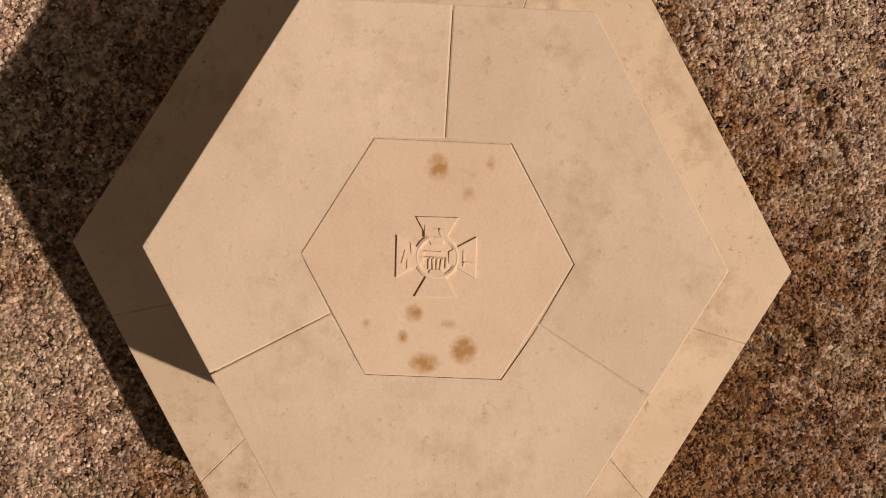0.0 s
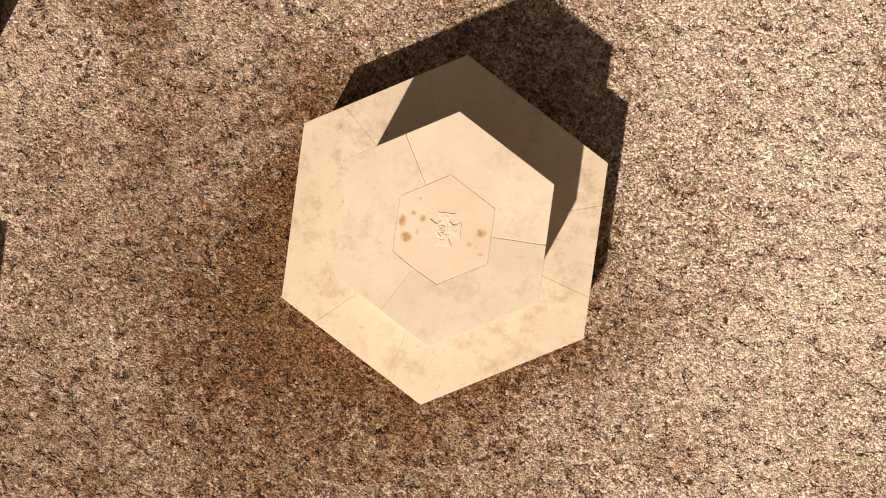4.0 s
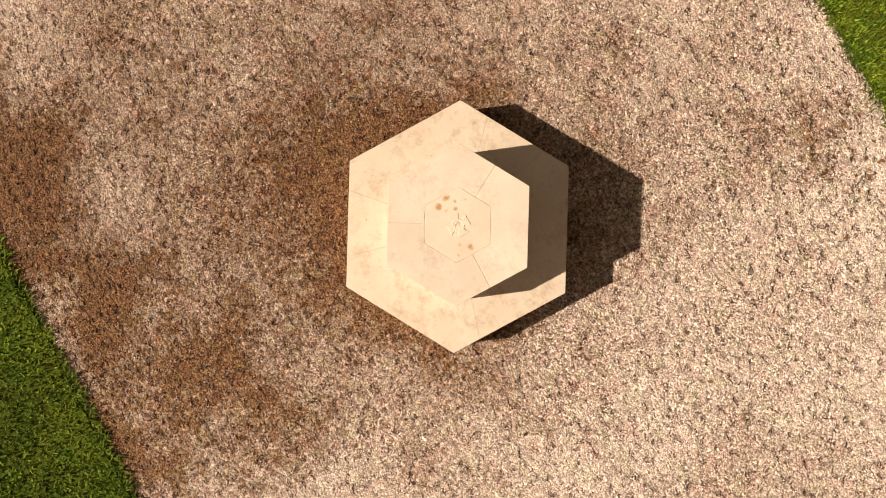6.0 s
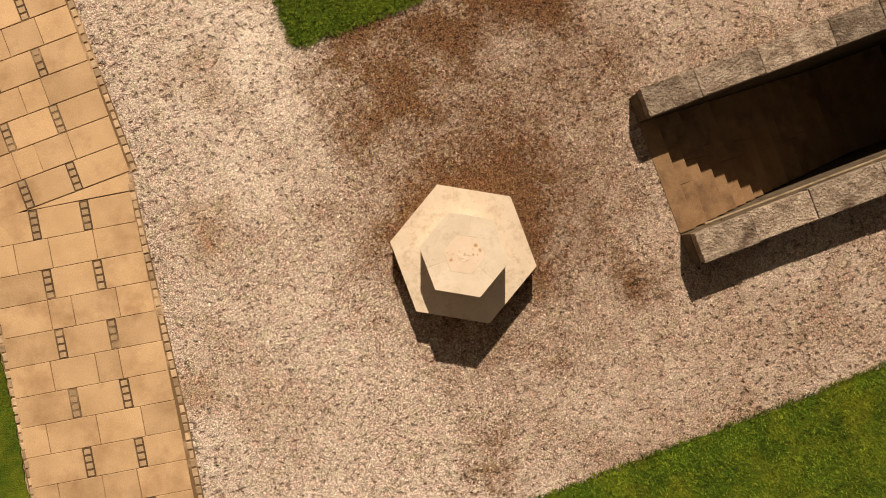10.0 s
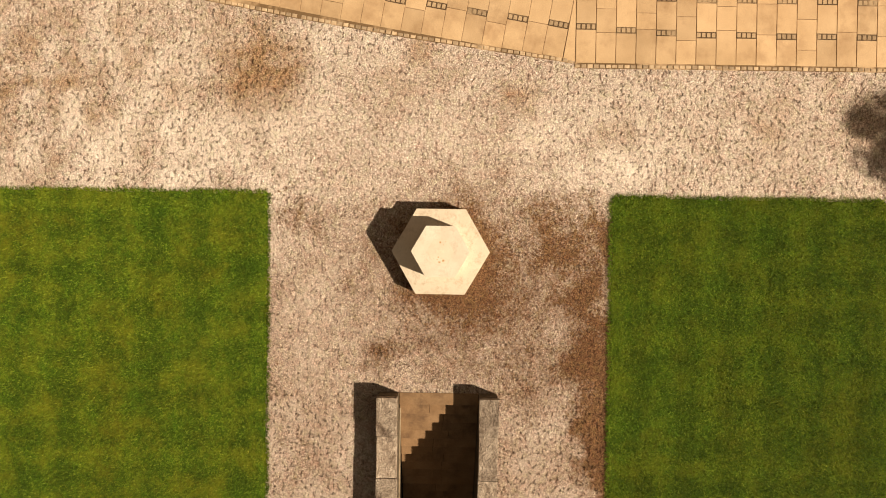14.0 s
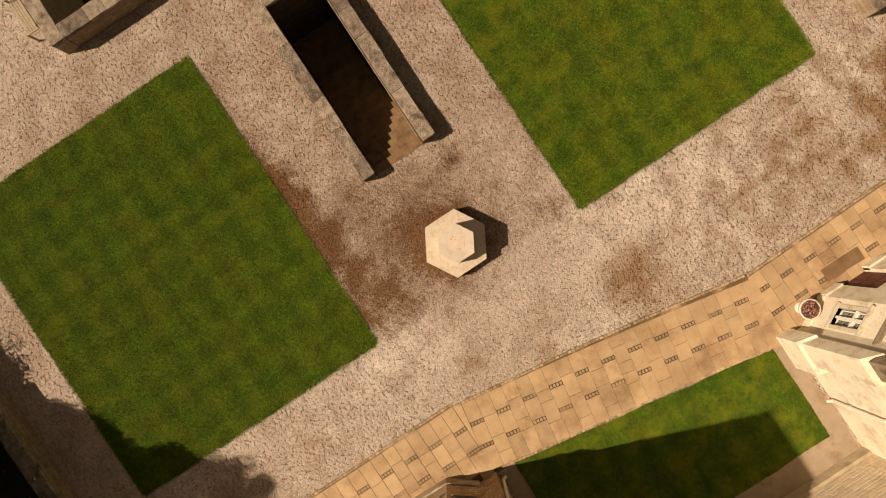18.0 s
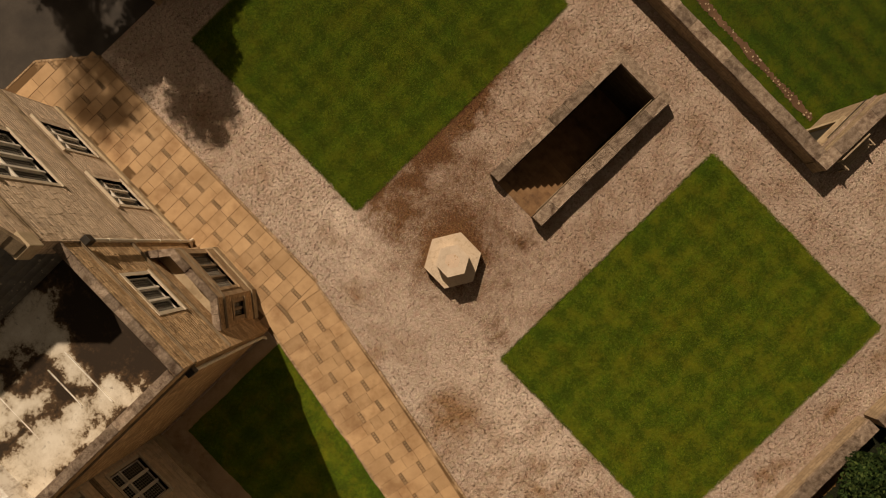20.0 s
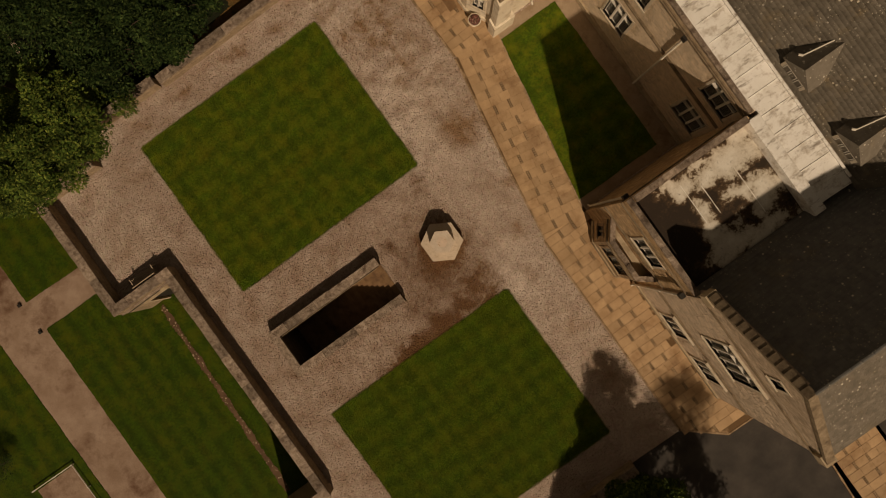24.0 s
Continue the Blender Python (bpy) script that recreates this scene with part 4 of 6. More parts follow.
def inset_mesh():
    """Four small setts in a dark joint."""
    bm = bmesh.new()
    for k in range(4):
        y = -0.192 + 0.128 * k
        box(bm, FLAT, y - 0.054, y + 0.054, -0.064, 0.064, -0.03, 0.019)
    bmesh.ops.bevel(bm, geom=[e for e in bm.edges if min(v.co.z for v in e.verts) > 0], offset=0.009, segments=2, affect="EDGES")
    box(bm, FLAT, -0.258, 0.258, -0.081, 0.081, -0.03, 0.0125)
    for f in bm.faces:
        f.material_index = 1 if max(abs(v.co.y) for v in f.verts) > 0.07 else 0
    me = mesh_of(bm, "sett_inset")
    me.materials.append(SETT)
    me.materials.append(JOINT)
    return me


INSET = inset_mesh()


def pave(name, ring, x, y, degrees, courses, wide, first, seed, label, side=1, skip=None, pitch=0.521, rows=(0.83, 1.74), bow=0.0, skew=(0.0, 1)):
    """Courses of slabs across a path: every other one carries two short rows of setts. It starts at x, y on the east edge."""
    bm = bmesh.new()
    prism(bm, ring, -0.05, 0.008)
    bed = tagged(part(name, bm, MORTAR), label, "paved path", "", "structure")
    rnd = random.Random(seed)
    turn = radians(degrees)
    c, s = math.cos(turn), math.sin(turn)

    def lay(me, u, v, kind):
        px, py = x + c * v - s * u * side, y + s * v + c * u * side
        if skip and skip(px, py):
            return
        piece(kind, me, bed, pose(px, py, rnd.uniform(0, 0.003), rnd.uniform(-0.25, 0.25), rnd.uniform(-0.25, 0.25), degrees + rnd.uniform(-0.25, 0.25)))
    for k in range(courses):
        v = (k + 0.5) * pitch
        rim = 0.06 - bow * math.sin(math.pi * (k + 0.5) / courses)
        if (k + first) % 2 == 0:
            drift = skew[0] * max(0.0, 1 - k / skew[1])
            a, b = rows[0] + drift + rnd.uniform(-0.015, 0.015), rows[1] + drift + rnd.uniform(-0.015, 0.015)
            edges = [(rim, a - 0.078), (a + 0.078, b - 0.078), (b + 0.078, wide)]
            for u in (a, b):
                lay(INSET, u, v, "sett_row")
        else:
            at = rim
            edges = []
            while at < wide - 0.05:
                step = rnd.choice((0.42, 0.62, 0.8, 0.9))
                if wide - at - step < 0.35:
                    step = wide - at
                edges.append((at, at + step))
                at += step
        for u0, u1 in edges:
            if u1 - u0 > 1.15:
                cut = u0 + (u1 - u0) * rnd.uniform(0.42, 0.58)
                lay(slab_mesh(pitch, cut - u0), (u0 + cut) / 2, v, "slab")
                u0 = cut
            lay(slab_mesh(pitch, u1 - u0), (u0 + u1) / 2, v, "slab")
    return bed


def edging(ring, seed):
    """A row of small setts along a line."""
    rnd = random.Random(seed)
    bm = bmesh.new()
    for (ax, ay), (bx, by) in zip(ring, ring[1:]):
        n = int(math.hypot(bx - ax, by - ay) / 0.16)
        f = frame_at(ax, ay, math.degrees(math.atan2(by - ay, bx - ax)))
        for k in range(n):
            u = 0.16 * k
            w = rnd.uniform(0.036, 0.05)
            h = rnd.uniform(0.018, 0.034)
            box(bm, f, u + 0.01, u + rnd.uniform(0.135, 0.15), -w, w, -0.04, h)
    bmesh.ops.bevel(bm, geom=[e for e in bm.edges if min(v.co.z for v in e.verts) > 0], offset=0.01, segments=1, affect="EDGES")
    for (ax, ay), (bx, by) in zip(ring, ring[1:]):
        f = frame_at(ax, ay, math.degrees(math.atan2(by - ay, bx - ax)))
        box(bm, f, 0, math.hypot(bx - ax, by - ay), -0.06, 0.06, -0.04, 0.013)
    for q in bm.faces:
        q.material_index = 1 if q.calc_area() > 0.03 else 0
    me = mesh_of(bm, "edging_setts")
    me.materials.append(EDGE_SETT)
    me.materials.append(MORTAR)
    return me


def lay_paving():
    north = pave("pavement_1", [(-4.88, 3.4), (-4.9, 17.12), (-7.1, 18.95), (-9.0, 18.97), (-9.0, 16.5), (-7.95, 16.5), (-7.95, 3.4)], -4.9, 3.42, 90, 30, 4.05, 0, 41,
                 "sandstone slab path with short rows of setts", 1, lambda px, py: (px < -7.75 and py < 16.6) or px + py * 1.2 > 15.6 or py > 18.75, skew=(0.18, 5))
    middle = pave("pavement_2", [(-5.03, 3.42), (-7.95, 3.42), (-7.93, 3.2), (-9.62, -7.9), (-9.62, -8.4), (-7.0, -8.5), (-6.80, -7.82), (-6.09, -3.84), (-5.62, -0.92)], -5.02, 3.07, 260.1, 22, 2.74, 0, 42,
                  "sandstone slab path with short rows of setts bending past the court", -1, None, 0.535, (0.70, 1.63), 0.1, (0.2, 10))
    south = pave("pavement_3", [(-6.88, -8.38), (-9.62, -8.38), (-9.62, -30), (-6.3, -30)], -6.9, -8.27, 271.2, 41, 2.64, 0, 43,
                 "sandstone slab path with short rows of setts before the entrance", -1, None, 0.52, (0.74, 1.7))
    for parent, ring in ((middle, [(-5.0, 3.41), (-6.9, 3.41), (-5.05, 3.1)]),
                         (middle, [(-7.1, -8.28), (-8.3, -8.29), (-8.3, -8.15)]), (middle, [(-8.32, -8.29), (-9.55, -8.31), (-9.55, -7.97), (-8.32, -8.15)])):
        bm = bmesh.new()
        prism(bm, ring, -0.03, 0.021)
        part("slab", bm, SLAB, parent)
    for parent, line, seed in ((north, [(-4.88, 3.4), (-4.9, 17.1), (-7.1, 18.93), (-9.0, 18.97)], 51), (middle, [(-5.0, 3.38), (-5.59, -0.92), (-6.06, -3.84), (-6.86, -8.32)], 52), (middle, [(-7.86, 3.1), (-9.6, -7.85)], 53), (south, [(-6.88, -8.4), (-6.42, -29.9)], 54)):
        ob = piece("edging", edging(line, seed), parent, Matrix())
        tagged(ob, "row of small edging setts", "", "", "stuff")
    bm = bmesh.new()
    cube(bm, -8.72, -8.2, -12.25, -10.66, 0.0, 0.045, 0.008)
    tagged(part("doorstep", bm, STEP), "worn grey stone doorstep slab at the entrance", "doorstep")
    bm = bmesh.new()
    cube(bm, -7.98, -7.45, -14.85, -14.2, 0.0, 0.03, 0.004)
    for k in range(4):
        cube(bm, -7.93 + 0.125 * k, -7.9 + 0.125 * k, -14.8, -14.25, 0.03, 0.036)
    tagged(part("drain_cover", bm, MORTAR), "square drain cover set in the paving", "drain cover")
    yard = pave("pavement_4", [(-14.5, 21.7), (-11.0, 21.9), (-10.6, 30), (-14.5, 30)], -11.2, 22.9, 90, 13, 3.1, 1, 44, "sandstone paving in the yard past the gable", 1)
    bm = bmesh.new()
    rnd = random.Random(9)
    for i in range(24):
        for j in range(7):
            cube(bm, -14.4 + 0.135 * i, -14.4 + 0.135 * i + 0.12, 21.85 + 0.14 * j, 21.85 + 0.14 * j + 0.12, 0, rnd.uniform(0.018, 0.03))
    ob = part("cobble_strip", bm, SETT, yard)
    tagged(ob, "strip of dark cobbles", "", "", "stuff")
    line = piece("edging", edging([(-11.1, 21.9), (-10.65, 30)], 55), yard, Matrix())
    tagged(line, "row of small edging setts", "", "", "stuff")


def coped_wall(name, ax, ay, bx, by, thick, z0, z1, label, seed, cap=0.16, over=0.03, pieces=0.95, category="garden wall", body=None):
    """A straight stone wall along its middle line, with a row of separate coping stones on it."""
    rnd = random.Random(seed)
    length = math.hypot(bx - ax, by - ay)
    degrees = math.degrees(math.atan2(by - ay, bx - ax))
    f = frame_at(ax, ay, degrees)
    bm = bmesh.new()
    box(bm, f, 0, length, -thick / 2, thick / 2, z0, z1 - cap)
    wall = tagged(part(name, bm, body or WALLSTONE), label, category, "", "structure")
    n = max(1, round(length / pieces))
    cuts = [0.0] + sorted((k + rnd.uniform(-0.16, 0.16)) * length / n for k in range(1, n)) + [length]
    for a, b in zip(cuts, cuts[1:]):
        bm = bmesh.new()
        w = thick / 2 + over + rnd.uniform(-0.012, 0.012)
        e = rnd.uniform(-0.012, 0.012)
        box(bm, f, a + 0.005, b - 0.005, -w + e, w + e, z1 - cap + 0.002, z1 + rnd.uniform(-0.012, 0.008), 0.014)
        part("coping_stone", bm, COPING, wall)
    return wall


def build_terrace():
    walls = [
        (13.98, -7.50, 13.98, 7.58), (13.70, 7.85, 17.88, 7.85), (17.62, 8.13, 17.62, 15.2), (17.9, 15.48, 13.72, 15.48), (14.0, 15.76, 14.0, 16.96), (14.28, 17.24, 7.4, 17.24),
        (13.70, -7.78, 17.88, -7.78), (17.62, -8.06, 17.62, -15.2), (17.9, -15.48, 13.72, -15.48), (14.0, -15.76, 14.0, -16.96), (14.28, -17.24, 8.1, -17.24)]
    for n, (ax, ay, bx, by) in enumerate(walls):
        coped_wall("terrace_wall", ax, ay, bx, by, 0.5, LOW, 1.0, "grey-brown stone terrace wall with lichened coping", 60 + n)
    coped_wall("terrace_wall", 7.9, -17.1, -1.35, -17.33, 0.5, -0.3, 0.85, "low stone garden wall with pale worn coping", 81)
    coped_wall("terrace_wall", 7.2, 17.3, 4.9, 17.3, 0.45, -0.3, 0.8, "low stone garden wall with lichened coping", 82)
    coped_wall("terrace_wall", 4.7, 17.18, -1.5, 17.1, 0.5, -0.3, 0.95, "low stone garden wall with lichened coping", 83)
    # doorway and drip course in the return wall of the lower garden
    bm = bmesh.new()
    cube(bm, 14.92, 15.1, -7.52, -7.36, LOW, -0.72)
    cube(bm, 16.4, 16.58, -7.52, -7.36, LOW, -0.72)
    cube(bm, 14.85, 16.66, -7.52, -7.34, -0.72, -0.48)
    door = tagged(part("doorway", bm, DRESSED), "dark doorway with pale stone surround below the terrace", "doorway")
    bm = bmesh.new()
    cube(bm, 15.1, 16.4, -7.525, -7.5, LOW, -0.72)
    part("door", bm, IRON, door, "dark door leaf")
    bm = bmesh.new()
    cube(bm, 14.3, 17.8, -7.52, -7.42, 0.1, 0.22)
    part("drip_course", bm, COPING, door)
    bm = bmesh.new()
    tube(bm, (15.3, -7.44, -0.2), (17.7, -7.44, -0.35), 0.025)
    part("pipe", bm, IRON, door, "thin dark pipe")


def build_stairwell():
    x0, x1, y0, y1 = 3.74, 10.87, -1.02, 1.05
    coped_wall("stair_wall", 3.72, -1.29, 11.38, -1.29, 0.5, -3.9, 0.61, "stairwell parapet of lichened stone blocks", 90, 0.2, 0.015, 1.05, "parapet wall", SHADED_STONE)
    coped_wall("stair_wall", 3.72, 1.29, 11.38, 1.29, 0.46, -3.9, 0.61, "stairwell parapet of lichened stone blocks", 91, 0.2, 0.015, 1.05, "parapet wall", SHADED_STONE)
    coped_wall("stair_wall", 11.12, -1.02, 11.12, 1.04, 0.48, -3.9, 0.6, "short end parapet of the stairwell", 92, 0.2, 0.01, 2.2, "parapet wall", SHADED_STONE)
    bm = bmesh.new()
    cube(bm, x0 - 0.05, x1 + 0.05, y0 - 0.05, y1 + 0.05, -3.9, -3.57)
    stair = tagged(part("stair_floor", bm, STEP), "sunken stone stair going down to a dark landing", "stone stair", "", "structure")
    n, rise, tread = 20, 0.172, 0.272
    rnd = random.Random(14)
    for k in range(n):
        bm = bmesh.new()
        a = x0 + 0.29 + tread * k
        cut = y0 + (y1 - y0) * rnd.uniform(0.35, 0.65)
        for s0, s1 in ((y0, cut), (cut, y1)):
            cube(bm, a - 0.012, a + tread + 0.02, s0 + 0.004, s1 - 0.003, -3.6, -rise * (k + 1), 0.008)
        part("step", bm, STEP, stair)
    bm = bmesh.new()
    cube(bm, x0 - 0.02, x0 + 0.29, y0, y1, -0.6, 0.012, 0.008)
    part("top_step", bm, STEP, stair)
    bm = bmesh.new()
    tube(bm, (4.0, -0.965, 0.48), (10.8, -0.965, 0.42), 0.022)
    for k in range(5):
        tube(bm, (4.3 + 1.55 * k, -1.03, 0.45), (4.3 + 1.55 * k, -0.965, 0.46), 0.012, 6)
    tagged(part("handrail", bm, WEATHERED), "weathered brown handrail along the stairwell wall", "handrail")


build_terrace()
build_stairwell()
lay_paving()


# ---- the house ----
def pierced(bm, f, u0, u1, z0, z1, thick, holes, top=None):
    """One welded wall of that thickness with rectangular holes (u0, u1, z0, z1); its outer face is at out = 0."""
    us = sorted({u0, u1, *(h[0] for h in holes), *(h[1] for h in holes)})
    zs = sorted({z0, z1, *(h[2] for h in holes), *(h[3] for h in holes)})
    solid = {(i, j): not any(h[0] < (us[i] + us[i + 1]) / 2 < h[1] and h[2] < (zs[j] + zs[j + 1]) / 2 < h[3] for h in holes)
             for i in range(len(us) - 1) for j in range(len(zs) - 1)}
    made = {}

    def vert(i, j, d):
        if (i, j, d) not in made:
            made[i, j, d] = bm.verts.new(f(us[i], -thick * d, zs[j]))
        return made[i, j, d]
    for (i, j), full in solid.items():
        if not full:
            continue
        for d in (0, 1):
            bm.faces.new([vert(i, j, d), vert(i + 1, j, d), vert(i + 1, j + 1, d), vert(i, j + 1, d)])
        for di, dj, a, b in ((-1, 0, (i, j), (i, j + 1)), (1, 0, (i + 1, j), (i + 1, j + 1)), (0, -1, (i, j), (i + 1, j)), (0, 1, (i, j + 1), (i + 1, j + 1))):
            if not solid.get((i + di, j + dj)):
                bm.faces.new([vert(*a, 0), vert(*b, 0), vert(*b, 1), vert(*a, 1)])


def window(parent, f, u0, u1, z0, z1, lights, transom, label, hood=False, lattice=True, deep=0.16, paint=None, stone=None):
    """A stone-mullioned window: surround, sill, mullions, and in each light a painted casement with dark panes."""
    w = 0.14
    paint, stone = paint or PAINT, stone or PALE_STONE
    bm = bmesh.new()
    box(bm, f, u0 - w, u0, -0.2, 0.03, z0, z1)
    box(bm, f, u1, u1 + w, -0.2, 0.03, z0, z1)
    box(bm, f, u0 - w, u1 + w, -0.2, 0.035, z1, z1 + w)
    win = part("window", bm, stone, parent, label)
    bm = bmesh.new()
    box(bm, f, u0 - w - 0.03, u1 + w + 0.03, -0.2, 0.09, z0 - 0.12, z0, 0.01)
    part("sill", bm, stone, win)
    if hood:
        bm = bmesh.new()
        box(bm, f, u0 - w - 0.08, u1 + w + 0.08, -0.02, 0.12, z1 + w, z1 + w + 0.1)
        part("hood_mould", bm, stone, win)
    step = (u1 - u0) / lights
    for k in range(1, lights):
        bm = bmesh.new()
        box(bm, f, u0 + k * step - 0.045, u0 + k * step + 0.045, -deep - 0.04, -0.04, z0, z1)
        part("mullion", bm, paint, win)
    rows = [(z0, z1)] if transom is None else [(z0, z0 + (z1 - z0) * transom), (z0 + (z1 - z0) * transom, z1)]
    if transom is not None:
        bm = bmesh.new()
        zt = z0 + (z1 - z0) * transom
        box(bm, f, u0, u1, -deep - 0.03, -0.045, zt - 0.04, zt + 0.04)
        part("transom", bm, paint, win)
    for k in range(lights):
        for c, d in rows:
            a, b = u0 + k * step + 0.03, u0 + (k + 1) * step - 0.03
            c, d = c + 0.03, d - 0.03
            bm = bmesh.new()
            r = 0.04
            for q in ((a, a + r, c, d), (b - r, b, c, d), (a + r, b - r, c, c + r), (a + r, b - r, d - r, d)):
                box(bm, f, q[0], q[1], -deep, -deep + 0.05, q[2], q[3])
            part("casement", bm, paint, win)
            if lattice:
                bm = bmesh.new()
                for i in range(1, 4):
                    u = a + r + (b - a - 2 * r) * i / 4
                    box(bm, f, u - 0.009, u + 0.009, -deep + 0.008, -deep + 0.022, c + r, d - r)
                m = max(2, round((d - c) / 0.16))
                for i in range(1, m):
                    z = c + r + (d - c - 2 * r) * i / m
                    box(bm, f, a + r, b - r, -deep + 0.008, -deep + 0.022, z - 0.009, z + 0.009)
                part("leading", bm, CAME, win)
            bm = bmesh.new()
            box(bm, f, a + 0.01, b - 0.01, -deep - 0.012, -deep + 0.004, c + 0.01, d - 0.01)
            part("pane", bm, GLASS, win)
    return win


def downpipe(parent, f, u, out, z0, z1, label="cream painted downpipe with hopper", r=0.06, head=True, turn=0.12):
    bm = bmesh.new()
    tube(bm, f(u, out, z0 + 0.25), f(u, out, z1), r)
    tube(bm, f(u, out, z0 + 0.27), f(u, out + turn, z0 + 0.08), r)
    for z in np.arange(z0 + 1.2, z1 - 0.5, 1.8):
        tube(bm, f(u, out, z), f(u, out, z + 0.07), r * 1.35)
    pipe = part("downpipe", bm, PIPE, parent, label)
    if head:
        bm = bmesh.new()
        box(bm, f, u - 0.14, u + 0.14, out - 0.12, out + 0.12, z1 - 0.05, z1 + 0.28, 0.02)
        part("hopper", bm, IRON, pipe, "dark hopper head")
    return pipe


def string_course(parent, f, u0, u1, z, out=0.07, high=0.14, name="string_course"):
    bm = bmesh.new()
    box(bm, f, u0, u1, -0.02, out, z, z + high * 0.6)
    box(bm, f, u0, u1, -0.02, out * 0.6, z + high * 0.6, z + high)
    return part(name, bm, WEATHERED, parent)


def coping_row(parent, f, u0, u1, d0, d1, z, seed, size=1.0, high=0.12):
    rnd = random.Random(seed)
    n = max(1, round((u1 - u0) / size))
    for k in range(n):
        bm = bmesh.new()
        box(bm, f, u0 + (u1 - u0) * k / n + 0.004, u0 + (u1 - u0) * (k + 1) / n - 0.004, d0, d1, z, z + high + rnd.uniform(-0.008, 0.008), 0.012)
        part("coping_stone", bm, COPING, parent)


def slates(parent, a, b, c, d, rows, cols, material, name="slating", seed=1, lift=0.02):
    """Overlapping slates over the quad a (eave start), b (eave end), c (ridge end), d (ridge start), as one mesh of loose tiles."""
    rng = np.random.default_rng(seed)
    a, b, c, d = (np.array(p, float) for p in (a, b, c, d))
    up = np.cross(b - a, d - a)
    up /= np.linalg.norm(up)
    if up[2] < 0:
        up = -up
    verts, faces = [], []

    def at(u, v):
        lo, hi = a + (b - a) * u, d + (c - d) * u
        return lo + (hi - lo) * v
    for j in range(rows):
        off = 0.5 * (j % 2)
        for i in range(-1, cols + 1):
            u0, u1 = max(0, (i + off + 0.02) / cols), min(1, (i + off + 0.98) / cols)
            if u1 - u0 < 0.1 / cols:
                continue
            v0, v1 = (j - 0.15) / rows + rng.uniform(-0.02, 0.02) / rows, min(1, (j + 1.05) / rows)
            v0 = max(0, v0)
            k = len(verts)
            h0, h1 = lift + rng.uniform(0.004, 0.014), 0.004
            for u, v, h in ((u0, v0, h0), (u1, v0, h0), (u1, v1, h1), (u0, v1, h1), (u0, v0, 0), (u1, v0, 0)):
                verts.append(at(u, v) + up * h)
            faces += [(k, k + 1, k + 2, k + 3), (k + 4, k + 5, k + 1, k)]
    ob = many(name, np.array(verts), np.array(faces), material, "", "", parent)
    ob["kind"] = "stuff"
    return ob


def roof_slab(parent, ring, thick, material, name="roof"):
    """A sloping roof body: a ring of 3D corners, given thickness downwards."""
    bm = bmesh.new()
    hi = [bm.verts.new(p) for p in ring]
    lo = [bm.verts.new((p[0], p[1], p[2] - thick)) for p in ring]
    bm.faces.new(hi)
    bm.faces.new(lo[::-1])
    n = len(ring)
    for i in range(n):
        bm.faces.new((hi[i], hi[(i + 1) % n], lo[(i + 1) % n], lo[i]))
    return part(name, bm, material, parent)


FACE = {}


def stone_facing(wall, f, degrees, u0, u1, z0, z1, holes, material, seed, joined=False, course=0.16):
    """Uneven courses of squared stones, a finger proud of the wall, kept clear of its openings."""
    rnd = random.Random(seed)
    rows = []
    z = z0
    while z < z1 - 0.1:
        high = rnd.choice((0.8, 1.0, 1.2)) * course
        u = u0 + rnd.uniform(-0.2, 0.0)
        while u < u1:
            long = rnd.choice((1.2, 1.6, 2.0, 2.6)) * course
            clear = not any(h[0] - 0.17 < u + long and u < h[1] + 0.17 and h[2] - 0.14 < z + high and z < h[3] + 0.2 for h in holes)
            if u >= u0 and u + long <= u1 and z + high <= z1 and clear and rnd.random() < 0.98:
                rows.append((u + long / 2, z + high / 2, long, high))
            u += long
        z += high

    def shape(bm, at, long, high, out):
        a, b = long / 2 - 0.008, high / 2 - 0.008
        back = [bm.verts.new(at(x, -0.02, y)) for x, y in ((-a, -b), (a, -b), (a, b), (-a, b))]
        face = [bm.verts.new(at(x, out, y)) for x, y in ((-a + 0.014, -b + 0.012), (a - 0.01, -b + 0.016), (a - 0.016, b - 0.01), (-a + 0.01, b - 0.014))]
        bm.faces.new(face)
        for i in range(4):
            j = (i + 1) % 4
            bm.faces.new((back[i], back[j], face[j], face[i]))
    single = [] if joined else rows[:300]
    rest = rows[len(single):]
    if rest:
        bm = bmesh.new()
        for u, z, long, high in rest:
            shape(bm, lambda x, d, y: f(u + x, d, z + y), long, high, rnd.uniform(0.004, 0.013))
        tagged(part("stonework", bm, material, wall), "uneven squared facing stones", "", "", "stuff")
    for u, z, long, high in single:
        key = (round(long, 3), round(high, 3), material.name)
        if key not in FACE:
            bm = bmesh.new()
            shape(bm, lambda x, d, y: Vector((x, -d, y)), long, high, 0.012)
            FACE[key] = mesh_of(bm, "stone")
            FACE[key].materials.append(material)
        at = f(u, rnd.uniform(-0.006, 0.003), z)
        piece("stone", FACE[key], wall, pose(at.x, at.y, at.z, rnd.uniform(-0.8, 0.8), 0, degrees + rnd.uniform(-0.8, 0.8)))


